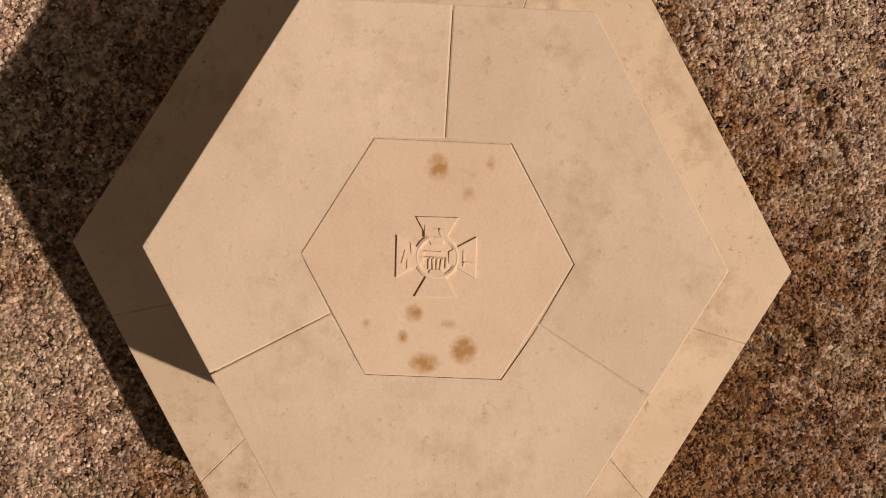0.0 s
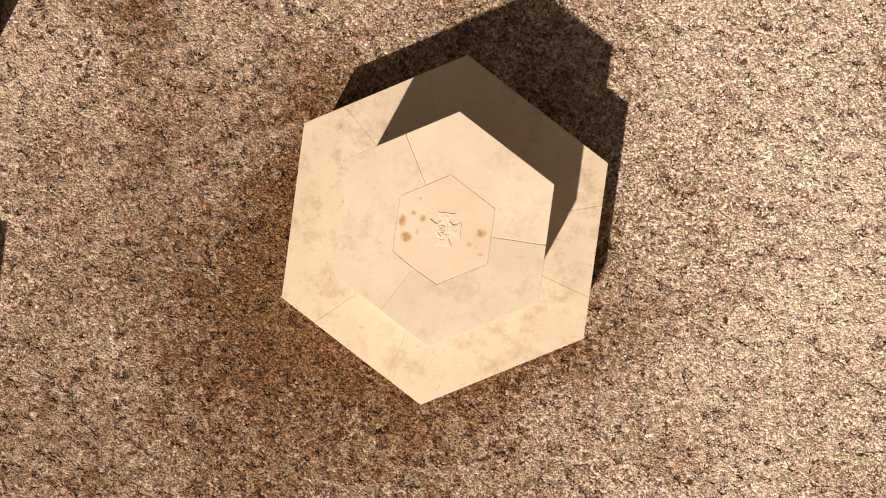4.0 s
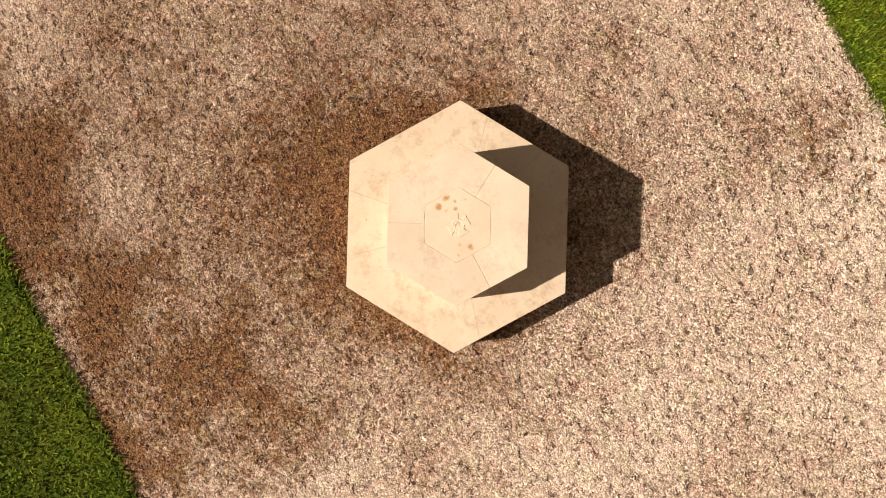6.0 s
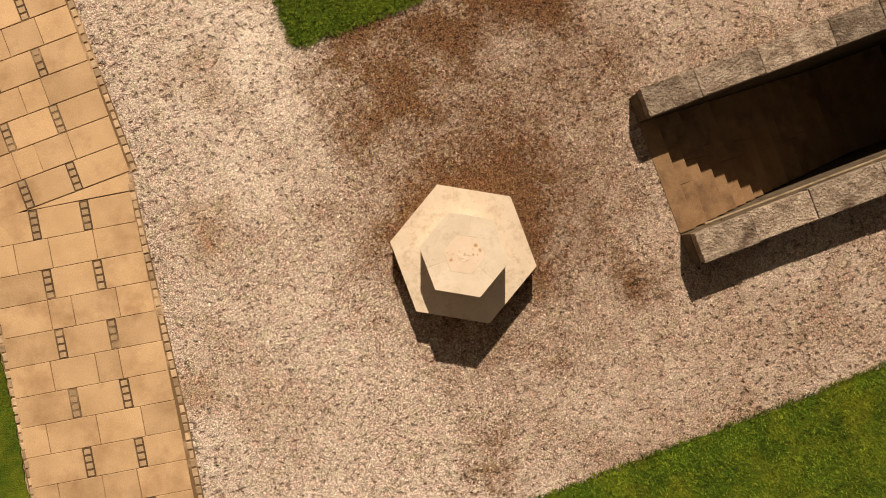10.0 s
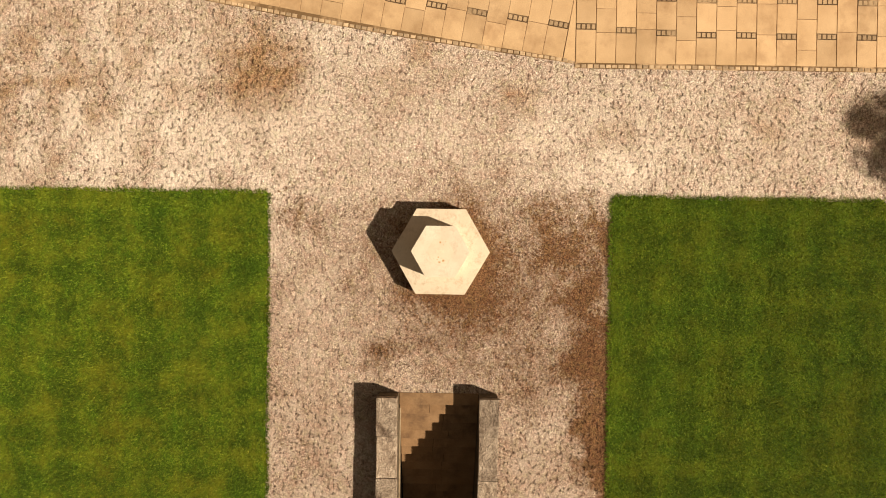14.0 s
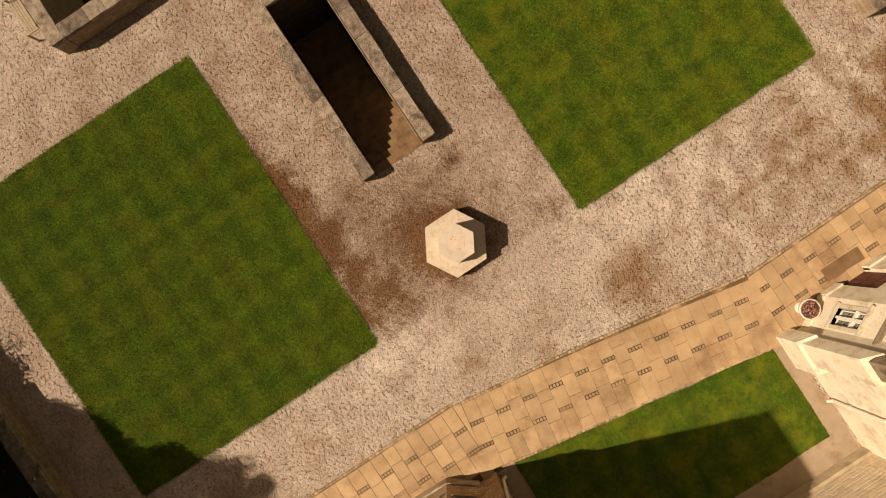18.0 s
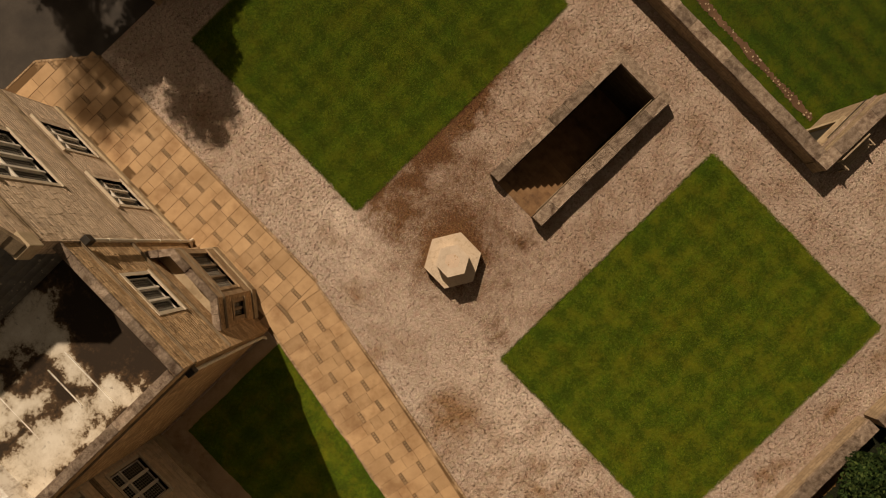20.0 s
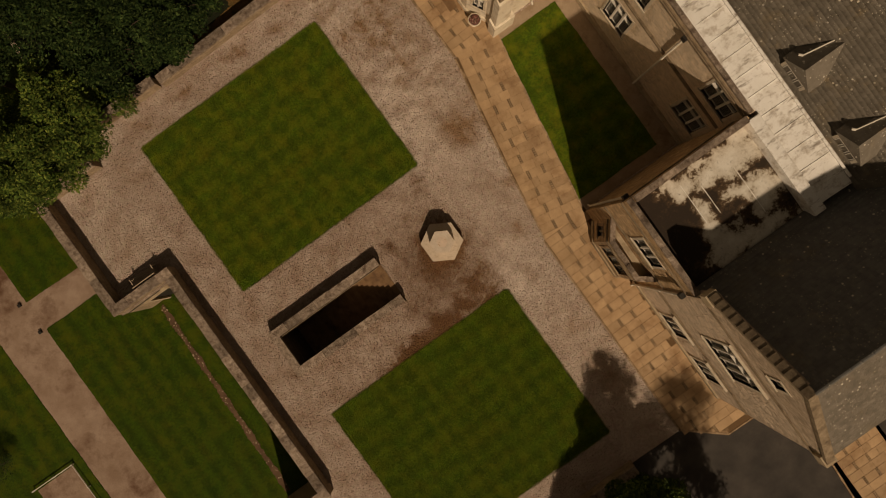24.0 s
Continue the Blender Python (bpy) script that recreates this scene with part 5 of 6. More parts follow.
def flat_block():
    """The projecting block with the stained flat roof and a canted bay."""
    h = 8.9
    x, y0, y1 = -7.87, 3.40, 8.62
    house = thing("flat_roofed_block", x, y0, 0, "two-storey rubble stone block with a stained flat roof", "house block")
    g = frame_at(x, y0, 90)   # along +y, out is +x
    bm = bmesh.new()
    pierced(bm, g, 0, y1 - y0, -0.2, h - 0.12, 0.26, [(2.1, 3.7, 5.45, 7.15), (1.6, 4.5, 0.4, 3.3)])
    wall = part("front_wall", bm, RUBBLE, house)
    stone_facing(wall, g, 90, 0.06, y1 - y0 - 0.05, 4.78, h - 0.14, [(2.1, 3.7, 5.45, 7.15), (0, 5.2, 7.74, 7.9)], RUBBLE_STONE, 141)
    bm = bmesh.new()
    s2 = frame_at(-14.4, y0, 0)  # along +x, out is -y
    pierced(bm, s2, 0, 14.4 + x - 0.26, -0.2, h - 0.12, 0.26, [])
    part("side_wall", bm, RUBBLE, house)
    window(house, g, 2.1, 3.7, 5.45, 7.15, 3, None, "three-light stone window with white casements")
    string_course(house, g, 0.02, 5.2, 4.62, 0.06)
    string_course(house, g, 0.02, 5.2, 7.75, 0.07)
    string_course(house, s2, 0.2, 6.5, 7.75, 0.06)
    coping_row(house, g, -0.06, y1 - y0, -0.24, 0.05, h - 0.12, 101, 0.55)
    coping_row(house, s2, 0.1, 14.4 + x - 0.29, -0.28, 0.05, h - 0.118, 102, 0.8)
    roof_slab(house, [(-8.12, 3.65, 8.10), (-8.12, 8.7, 8.10), (-14.65, 8.7, 8.18), (-14.65, 3.65, 8.18)], 0.2, ROOF_FELT, "flat_roof")
    for xx, ya, yb in ((-12.85, 5.0, 7.5), (-11.17, 4.85, 6.35), (-10.4, 4.25, 6.4)):
        bm = bmesh.new()
        box(bm, frame_at(xx, ya, 90), 0, yb - ya, -0.015, 0.015, 8.10, 8.175)
        part("roof_seam", bm, LEAD, house, "pale raised roof seam")
    downpipe(house, s2, 14.4 + x - 0.32, 0.1, 0, 7.6)
    n = frame_at(-7.72, 8.5, 90)
    downpipe(house, n, 0.0, 0.1, 0, 7.7)
    # canted bay
    ring = [(x + 0.02, 4.13), (-7.11, 5.08), (-7.04, 7.5), (x + 0.02, 8.1)]
    faces = [(ring[0], ring[1]), (ring[1], ring[2]), (ring[2], ring[3])]
    for n, (a, b) in enumerate(faces):
        length = math.hypot(b[0] - a[0], b[1] - a[1])
        q = frame_at(*a, math.degrees(math.atan2(b[1] - a[1], b[0] - a[0])))
        hole = (0.42, length - 0.25, 1.5, 3.35) if n == 1 else (0.32, length - 0.32, 1.6, 2.75)
        bm = bmesh.new()
        pierced(bm, q, 0, length, -0.2, 4.3, 0.2, [hole])
        part("bay_wall", bm, BAY_STONE if n == 1 else RUBBLE, house)
        window(house, q, *hole, 3 if n == 1 else 2, None, "bay window with brown wooden casements" if n == 1 else "narrow side light of the bay", False, True, 0.14, WEATHERED, BAY_STONE)
        rnd = random.Random(105 + n)
        cuts = max(2, round(length / 0.5))
        for k in range(cuts):
            bm = bmesh.new()
            e = rnd.uniform(-0.015, 0.015)
            box(bm, q, length * k / cuts + 0.004, length * (k + 1) / cuts - 0.004, -0.23 + e, 0.05 + e, 4.3, 4.45 + e, 0.02)
            part("bay_coping", bm, COPING, house)
        string_course(house, q, 0, length, 3.62, 0.06, 0.14)
        bm = bmesh.new()
        box(bm, q, -0.02, length + 0.02, -0.2, 0.07, -0.1, 0.5, 0.01)
        part("bay_plinth", bm, DRESSED, house)
    roof_slab(house, [(ring[0][0], 4.3, 3.82), (-7.3, 5.2, 3.8), (-7.24, 7.4, 3.8), (ring[3][0], 7.95, 3.82)], 0.1, DRESSED, "bay_roof")


def gabled_wing():
    x, y0, y1 = -7.80, 8.62, 16.75
    mid_y, eave, apex = 12.75, 10.45, 13.4
    house = thing("gabled_wing", x, y0, 0, "gable-fronted coursed stone wing under a dark slate roof", "house wing")
    g = frame_at(x, y0, 90)
    bm = bmesh.new()
    holes = [(2.05, 3.5, 0.85, 3.05), (5.1, 6.55, 0.85, 3.05), (2.75, 5.25, 5.9, 8.9), (3.85, 4.35, 11.0, 11.9)]
    pierced(bm, g, 0, y1 - y0, -0.2, eave, 0.55, holes[:3])
    wall = part("gable_wall", bm, GABLE_STONE, house)
    stone_facing(wall, g, 90, 0.05, y1 - y0 - 0.05, 0.4, eave, holes[:3] + [(0, 8.2, 3.76, 3.9), (0, 8.2, 9.76, 9.9)], GABLE_FACE, 142, True)
    # gable triangle, welded from four fields round the small attic light
    bm = bmesh.new()
    span, peak = y1 - y0, mid_y - y0
    rise = lambda u: eave + (apex - eave) * (u / peak if u < peak else (span - u) / (span - peak))
    for field in ([(0, eave), (3.85, eave), (3.85, 11.0), (3.85, 11.9), (3.85, rise(3.85))], [(3.85, eave), (4.35, eave), (4.35, 11.0), (3.85, 11.0)],
                  [(3.85, 11.9), (4.35, 11.9), (4.35, rise(4.35)), (peak, apex), (3.85, rise(3.85))], [(4.35, eave), (span, eave), (4.35, rise(4.35)), (4.35, 11.9), (4.35, 11.0)]):
        front, rear = [bm.verts.new(g(u, 0, z)) for u, z in field], [bm.verts.new(g(u, -0.5, z)) for u, z in field]
        bm.faces.new(front)
        bm.faces.new(rear[::-1])
        for k in range(len(field)):
            j = (k + 1) % len(field)
            bm.faces.new((front[k], front[j], rear[j], rear[k]))
    bmesh.ops.remove_doubles(bm, verts=bm.verts, dist=0.001)
    part("gable", bm, GABLE_STONE, house)
    bm = bmesh.new()
    pierced(bm, frame_at(x - 0.5, y1, 180), 0, 14, -0.2, eave, 0.5, [])
    part("side_wall", bm, GABLE_STONE, house)
    bm = bmesh.new()
    pierced(bm, frame_at(-22, y0 + 0.12, 0), 0, 13.6, -0.2, 8.1, 0.4, [])
    part("court_wall", bm, GABLE_STONE, house)
    window(house, g, *holes[0], 3, 0.68, "three-light ground floor window", True)
    window(house, g, *holes[1], 3, 0.68, "three-light ground floor window", True)
    window(house, g, *holes[2], 4, 0.62, "tall four-light first floor window with a white hood", True)
    window(house, g, *holes[3], 1, None, "small attic light", False, False)
    string_course(house, g, 0, 8.1, 3.75, 0.08)
    string_course(house, g, 0, 8.1, 9.75, 0.06)
    bm = bmesh.new()
    box(bm, g, 0, 8.12, -0.1, 0.1, -0.1, 0.35, 0.02)
    part("plinth_course", bm, DRESSED, house)
    # roof slopes, slates, and stepped verge stones along the gable
    back = -24.0
    foot = 8.3
    roof_slab(house, [(x - 0.3, y0 - 0.15, foot), (back, y0 - 0.15, foot), (back, mid_y, apex + 0.1), (x - 0.3, mid_y, apex + 0.1)], 0.15, SLATE)
    roof_slab(house, [(x - 0.3, mid_y, apex + 0.1), (back, mid_y, apex + 0.1), (back, y1 + 0.2, eave), (x - 0.3, y1 + 0.2, eave)], 0.2, SLATE_BROWN)
    slates(house, (x - 0.3, y0 - 0.15, foot + 0.01), (back, y0 - 0.15, foot + 0.01), (back, mid_y, apex + 0.11), (x - 0.3, mid_y, apex + 0.11), 30, 80, SLATE, "slating", 7, 0.007)
    slates(house, (back, y1 + 0.2, eave + 0.01), (x - 0.3, y1 + 0.2, eave + 0.01), (x - 0.3, mid_y, apex + 0.11), (back, mid_y, apex + 0.11), 26, 78, SLATE_BROWN, "slating", 8, 0.008)
    for ya, yb, n in ((y0 - 0.2, mid_y, 13), (y1 + 0.25, mid_y, 12)):
        for k in range(n):
            p, q = ya + (yb - ya) * k / n, ya + (yb - ya) * (k + 1) / n
            za, zb = eave + (apex - eave) * k / n + 0.12, eave + (apex - eave) * (k + 1) / n + 0.12
            bm = bmesh.new()
            vs = [bm.verts.new((xx, yy, zz)) for xx in (x - 0.36, x + 0.05) for yy, zz in ((p, za - 0.12), (q, zb - 0.12), (q, zb + 0.1), (p, za + 0.13))]
            for fc in ((0, 1, 2, 3), (7, 6, 5, 4), (0, 4, 5, 1), (1, 5, 6, 2), (2, 6, 7, 3), (3, 7, 4, 0)):
                bm.faces.new([vs[i] for i in fc])
            part("verge_stone", bm, WEATHERED, house)
    for yy in (y0 - 0.05, y1 + 0.1):
        bm = bmesh.new()
        box(bm, frame_at(x, yy, 90), -0.25, 0.3, -0.45, 0.12, eave - 0.45, eave + 0.18, 0.03)
        part("kneeler", bm, DRESSED, house)
    for k in range(30):
        bm = bmesh.new()
        tube(bm, (x - 0.3 - 0.53 * k, mid_y, apex + 0.14), (x - 0.3 - 0.53 * k - 0.5, mid_y, apex + 0.14), 0.09, 8)
        part("ridge_tile", bm, SLATE, house)


def main_wing():
    x, y0, y1 = -14.6, -8.4, 3.45
    h = 8.8
    house = thing("main_wing", x, y0, 0, "long pale stone wing with mullioned windows and a lead gutter roof", "house wing")
    g = frame_at(x, y0, 90)
    holes = [(yy - y0, yy - y0 + 1.75, z, z + zz) for yy in (-5.2, 1.35) for z, zz in ((2.12, 2.25), (6.12, 1.8))]
    bm = bmesh.new()
    pierced(bm, g, 0, 11.85, -0.2, h - 0.12, 0.5, holes)
    wall = part("front_wall", bm, RENDERED, house)
    stone_facing(wall, g, 90, 0.05, 11.8, 0.55, h - 0.14, holes + [(0, 12, 5.13, 5.3), (0, 12, 8.16, 8.4)], PALE_FACE, 143, True, 0.19)
    for n, hole in enumerate(holes):
        window(house, g, *hole, 3, 0.66, "white three-light window with leaded panes", False)
    string_course(house, g, 0, 11.8, 5.12, 0.09, 0.2)
    string_course(house, g, 0, 11.8, 8.15, 0.12, 0.22, "cornice")
    bm = bmesh.new()
    box(bm, g, 0, 11.8, -0.1, 0.12, -0.1, 0.5, 0.02)
    part("plinth_course", bm, DRESSED, house)
    coping_row(house, g, -0.05, 11.8, -0.16, 0.08, h - 0.12, 111, 0.6)
    downpipe(house, g, 7.35, 0.12, 0.1, 7.95)
    # lead gutter roof behind the parapet, then the slate slope with two small gabled dormers
    roof_slab(house, [(-14.77, -9.5, 8.70), (-14.77, 3.4, 8.70), (-14.87, 3.4, 8.70), (-14.87, 8.5, 8.70), (-16.4, 8.5, 8.86), (-16.4, -9.5, 8.86)], 0.15, LEAD, "lead_gutter")
    for k in range(18):
        bm = bmesh.new()
        vs = [bm.verts.new((px, -9.2 + k + dy, pz)) for px, pz in ((-16.38, 8.85), (-14.9, 8.70)) for dy, pz in ((-0.025, pz), (0.025, pz), (0.0, pz + 0.035))]
        for fc in ((0, 1, 2), (3, 5, 4), (0, 2, 5, 3), (1, 4, 5, 2), (0, 3, 4, 1)):
            bm.faces.new([vs[i] for i in fc])
        part("lead_roll", bm, LEAD, house)
    bm = bmesh.new()
    box(bm, frame_at(-14.55, 3.6, 90), 0, 5.2, -0.3, 0.3, 8.0, 8.85, 0.04)
    part("white_kerb", bm, LEAD, house, "broad white painted roof kerb")
    bm = bmesh.new()
    tube(bm, (-16.42, -9.5, 8.98), (-16.42, 8.2, 8.98), 0.07, 8)
    part("lead_flashing", bm, LEAD, house)
    slope = (-22.0, 12.2)
    roof_slab(house, [(-16.4, -30, 8.85), (-16.4, 8.9, 8.85), (slope[0], 12.0, slope[1]), (slope[0], -30, slope[1])], 0.2, SLATE_BROWN)
    slates(house, (-16.42, -30, 8.87), (-16.42, 8.9, 8.87), (slope[0], 12.0, slope[1] + 0.02), (slope[0], -30, slope[1] + 0.02), 34, 150, SLATE_BROWN, "slating", 9, 0.008)
    roof_slab(house, [(slope[0], -30, slope[1]), (slope[0], 12.0, slope[1]), (-28, 12.0, 8.8), (-28, -30, 8.8)], 0.2, SLATE_BROWN)
    bm = bmesh.new()
    pierced(bm, frame_at(-28, -30, 90), 0, 42, -0.2, 9, 0.4, [])
    part("back_wall", bm, RENDERED, house)
    for yy in (3.1, 7.0):
        front, ridge = -16.75, 10.3
        bm = bmesh.new()
        prism(bm, [(front, yy - 0.75), (front - 1.2, yy - 0.75), (front - 1.2, yy + 0.75), (front, yy + 0.75)], 8.8, 9.62)
        dormer = part("dormer", bm, SLATE_BROWN, house, "small gabled roof dormer")
        bm = bmesh.new()
        vs = [bm.verts.new(p) for p in ((front + 0.05, yy - 0.95, 9.55), (front + 0.05, yy + 0.95, 9.55), (front + 0.05, yy, ridge), (front - 2.4, yy, ridge), (front - 1.0, yy - 0.95, 9.55), (front - 1.0, yy + 0.95, 9.55))]
        for fc in ((0, 1, 2), (0, 2, 3, 4), (1, 5, 3, 2), (4, 3, 5), (0, 4, 5, 1)):
            bm.faces.new([vs[i] for i in fc])
        part("dormer_roof", bm, SLATE_BROWN, dormer)
        window(house, frame_at(front, yy - 0.75, 90), 0.15, 1.35, 9.0, 9.5, 3, None, "low dormer window with white bars", False, False, 0.03)
        bm = bmesh.new()
        tube(bm, (front - 0.5, yy - 0.55, 9.9), (front - 1.9, yy - 0.3, 10.15), 0.035, 8)
        tube(bm, (front - 0.5, yy - 0.55, 9.9), (front - 0.38, yy - 0.68, 9.86), 0.06, 8)
        part("vent_pipe", bm, PIPE, dormer, "pale vent pipe")


def entrance_block():
    x, y1 = -9.55, -8.40
    h = 8.75
    house = thing("entrance_block", x, y1, 0, "cream ashlar entrance front with a two-storey canted porch", "house front")
    # the side towards the court faces north, so its out is measured from a line that runs west
    c = frame_at(x, y1, 180)
    bm = bmesh.new()
    pierced(bm, c, 0.5, 5.05, -0.2, h - 0.12, 0.5, [(2.8, 4.1, 3.7, 5.2)])
    part("court_wall", bm, CREAM, house)
    window(house, c, 2.8, 4.1, 3.7, 5.2, 2, 0.5, "two-light stair window")
    string_course(house, c, 0.5, 4.7, 5.85, 0.08, 0.16)
    string_course(house, c, 0.5, 4.7, 8.15, 0.1, 0.2, "cornice")
    coping_row(house, c, 0, 5.05, -0.5, 0.08, h - 0.12, 121, 0.9)
    downpipe(house, c, 2.75, 0.1, 0.1, 8.0)
    g = frame_at(x, -32, 90)
    top = 32 - 14.2
    holes = [(yy + 32 - 0.85, yy + 32 + 0.85, z, z + zz) for yy in (-15.7, -18.4, -22.6, -26.4) for z, zz in ((1.4, 2.3), (5.9, 2.2))]
    bm = bmesh.new()
    pierced(bm, g, 0, 32 - 8.4, -0.2, h - 0.12, 0.5, [q for q in holes])
    part("front_wall", bm, CREAM, house)
    for q in holes:
        window(house, g, *q, 3, 0.6, "cream stone mullioned window", True, True, 0.16, CREAM)
    string_course(house, g, 0, top, 4.35, 0.09, 0.18)
    string_course(house, g, 0, top, 8.15, 0.12, 0.22, "cornice")
    coping_row(house, g, 0, 32 - 14.1, -0.5, 0.1, h - 0.12, 122, 1.0)
    coping_row(house, g, 32 - 8.95, 32 - 8.4, -0.5, 0.1, h - 0.12, 123, 0.6)
    downpipe(house, g, 32 - 14.55, 0.12, 0.05, 8.2)
    downpipe(house, g, 32 - 14.85, 0.12, 0.05, 8.2)
    roof_slab(house, [(x - 0.4, -32, 8.3), (x - 0.4, -8.8, 8.3), (-14.4, -8.8, 8.5), (-14.4, -32, 8.5)], 0.2, GREY_ROOF, "flat_roof")
    slates(house, (-10.6, -32, 8.45), (-10.6, -14.6, 8.45), (-14.4, -16.4, 10.6), (-14.4, -32, 10.6), 18, 60, SLATE, "slating", 12, 0.008)
    roof_slab(house, [(-10.6, -32, 8.42), (-10.6, -14.6, 8.42), (-14.4, -16.4, 10.57), (-14.4, -32, 10.57)], 0.1, SLATE)
    # canted porch bay of two storeys
    ring = [(-9.62, -8.95), (-8.98, -10.15), (-8.98, -12.75), (-9.62, -13.95)]
    for k, (a, b) in enumerate(zip(ring, ring[1:])):
        length = math.hypot(b[0] - a[0], b[1] - a[1])
        q = frame_at(*b, math.degrees(math.atan2(a[1] - b[1], a[0] - b[0])))
        low = (0.75, 1.85, 0.0, 2.15) if k == 1 else (0.35, length - 0.35, 1.4, 2.9)
        up = (0.4, length - 0.4, 5.2, 7.0) if k == 1 else (0.25, length - 0.25, 5.2, 7.0)
        bm = bmesh.new()
        pierced(bm, q, 0, length, -0.2, 8.3, 0.3, [low, up])
        part("porch_wall", bm, CREAM, house)
        window(house, q, *up, 3 if k == 1 else 2, 0.6, "porch window over the door" if k == 1 else "canted porch window", True)
        if k != 1:
            window(house, q, *low, 2, 0.6, "small canted porch window", True)
        string_course(house, q, -0.03, length + 0.03, 3.95, 0.1, 0.2)
        string_course(house, q, -0.04, length + 0.04, 7.55, 0.14, 0.25, "cornice")
        bm = bmesh.new()
        box(bm, q, -0.05, length + 0.05, -0.2, 0.08, 8.3, 8.44, 0.015)
        part("porch_coping", bm, COPING, house)
        bm = bmesh.new()
        if k == 1:
            box(bm, q, 0, 0.75, -0.1, 0.08, -0.1, 0.4, 0.01)
            part("porch_plinth", bm, CREAM, house)
            bm = bmesh.new()
            box(bm, q, 1.85, length, -0.1, 0.08, -0.1, 0.4, 0.01)
        else:
            box(bm, q, 0, length, -0.1, 0.08, -0.1, 0.4, 0.01)
        part("porch_plinth", bm, CREAM, house)
        if k == 1:
            bm = bmesh.new()
            for u in (0.78, 1.31):
                box(bm, q, u, u + 0.51, -0.2, -0.14, 0.02, 2.13)
                for z in (0.2, 0.85, 1.5):
                    box(bm, q, u + 0.08, u + 0.43, -0.15, -0.125, z, z + 0.5)
            part("door", bm, DOOR, house, "dark red panelled double door")
            bm = bmesh.new()
            tube(bm, q(0.05, 0.0, 2.5), q(0.05, 0.45, 2.6), 0.015, 6)
            tube(bm, q(0.05, 0.45, 2.6), q(0.05, 0.45, 2.35), 0.01, 6)
            lathe(bm, *q(0.05, 0.45, 0)[:2], [(0.03, 2.0), (0.09, 2.05), (0.12, 2.3), (0.05, 2.4)], 8)
            part("lantern", bm, IRON, house, "black wall lantern on a bracket")
    # hipped slate roof over the porch, its eaves behind the canted parapet, with lead on the hips
    hip = [Vector(p) for p in ((-9.75, -8.98, 8.46), (-9.16, -10.2, 8.46), (-9.16, -12.7, 8.46), (-9.75, -13.92, 8.46), (-11.9, -13.92, 8.46), (-11.9, -8.98, 8.46), (-10.7, -10.5, 9.4), (-10.7, -12.6, 9.4))]
    bm = bmesh.new()
    vs = [bm.verts.new(p - Vector((0, 0, 0.012))) for p in hip]
    for fc in ((0, 1, 6), (1, 2, 7, 6), (2, 3, 7), (3, 4, 7), (4, 5, 6, 7), (5, 0, 6), (5, 4, 3, 2, 1, 0)):
        bm.faces.new([vs[i] for i in fc])
    part("porch_roof", bm, SLATE_BROWN, house)
    for k, quad in enumerate(((0, 1, 6, 6), (1, 2, 7, 6), (2, 3, 7, 7), (4, 5, 6, 7), (5, 0, 6, 6))):
        slates(house, *(hip[i] for i in quad), 7, 12, SLATE_BROWN, "slating", 13 + k, 0.012)
    for a, b in ((6, 7), (0, 6), (1, 6), (2, 7), (3, 7), (5, 6)):
        bm = bmesh.new()
        tube(bm, hip[a] + Vector((0, 0, 0.03)), hip[b] + Vector((0, 0, 0.03)), 0.055, 8)
        part("lead_hip", bm, GREY_ROOF, house, "grey lead hip roll")
    for k in range(6):
        bm = bmesh.new()
        tube(bm, (-10.1, -9.35 - 0.8 * k, 8.33), (-14.3, -9.35 - 0.8 * k, 8.5), 0.03, 6)
        part("lead_roll", bm, GREY_ROOF, house)
    # stepped buttress at the corner
    bm = bmesh.new()
    prism(bm, [(-10.75, -8.55), (-9.35, -8.55), (-9.35, -7.95), (-10.75, -7.95)], -0.1, lambda px, py: 1.35 if py > -8.2 else 1.75, 0.02)
    prism(bm, [(-10.45, -8.55), (-9.45, -8.55), (-9.45, -8.05), (-10.45, -8.05)], 1.2, lambda px, py: 4.5 if py > -8.2 else 5.0, 0.02)
    part("buttress", bm, CREAM, house, "stepped cream stone buttress")
    bm = bmesh.new()
    prism(bm, [(-10.2, -8.55), (-9.5, -8.55), (-9.5, -8.12), (-10.2, -8.12)], 4.8, lambda px, py: 6.7 if py > -8.2 else 7.3, 0.02)
    part("buttress_cap", bm, WEATHERED, house, "brown weathered buttress cap")


flat_block()
gabled_wing()
main_wing()
entrance_block()


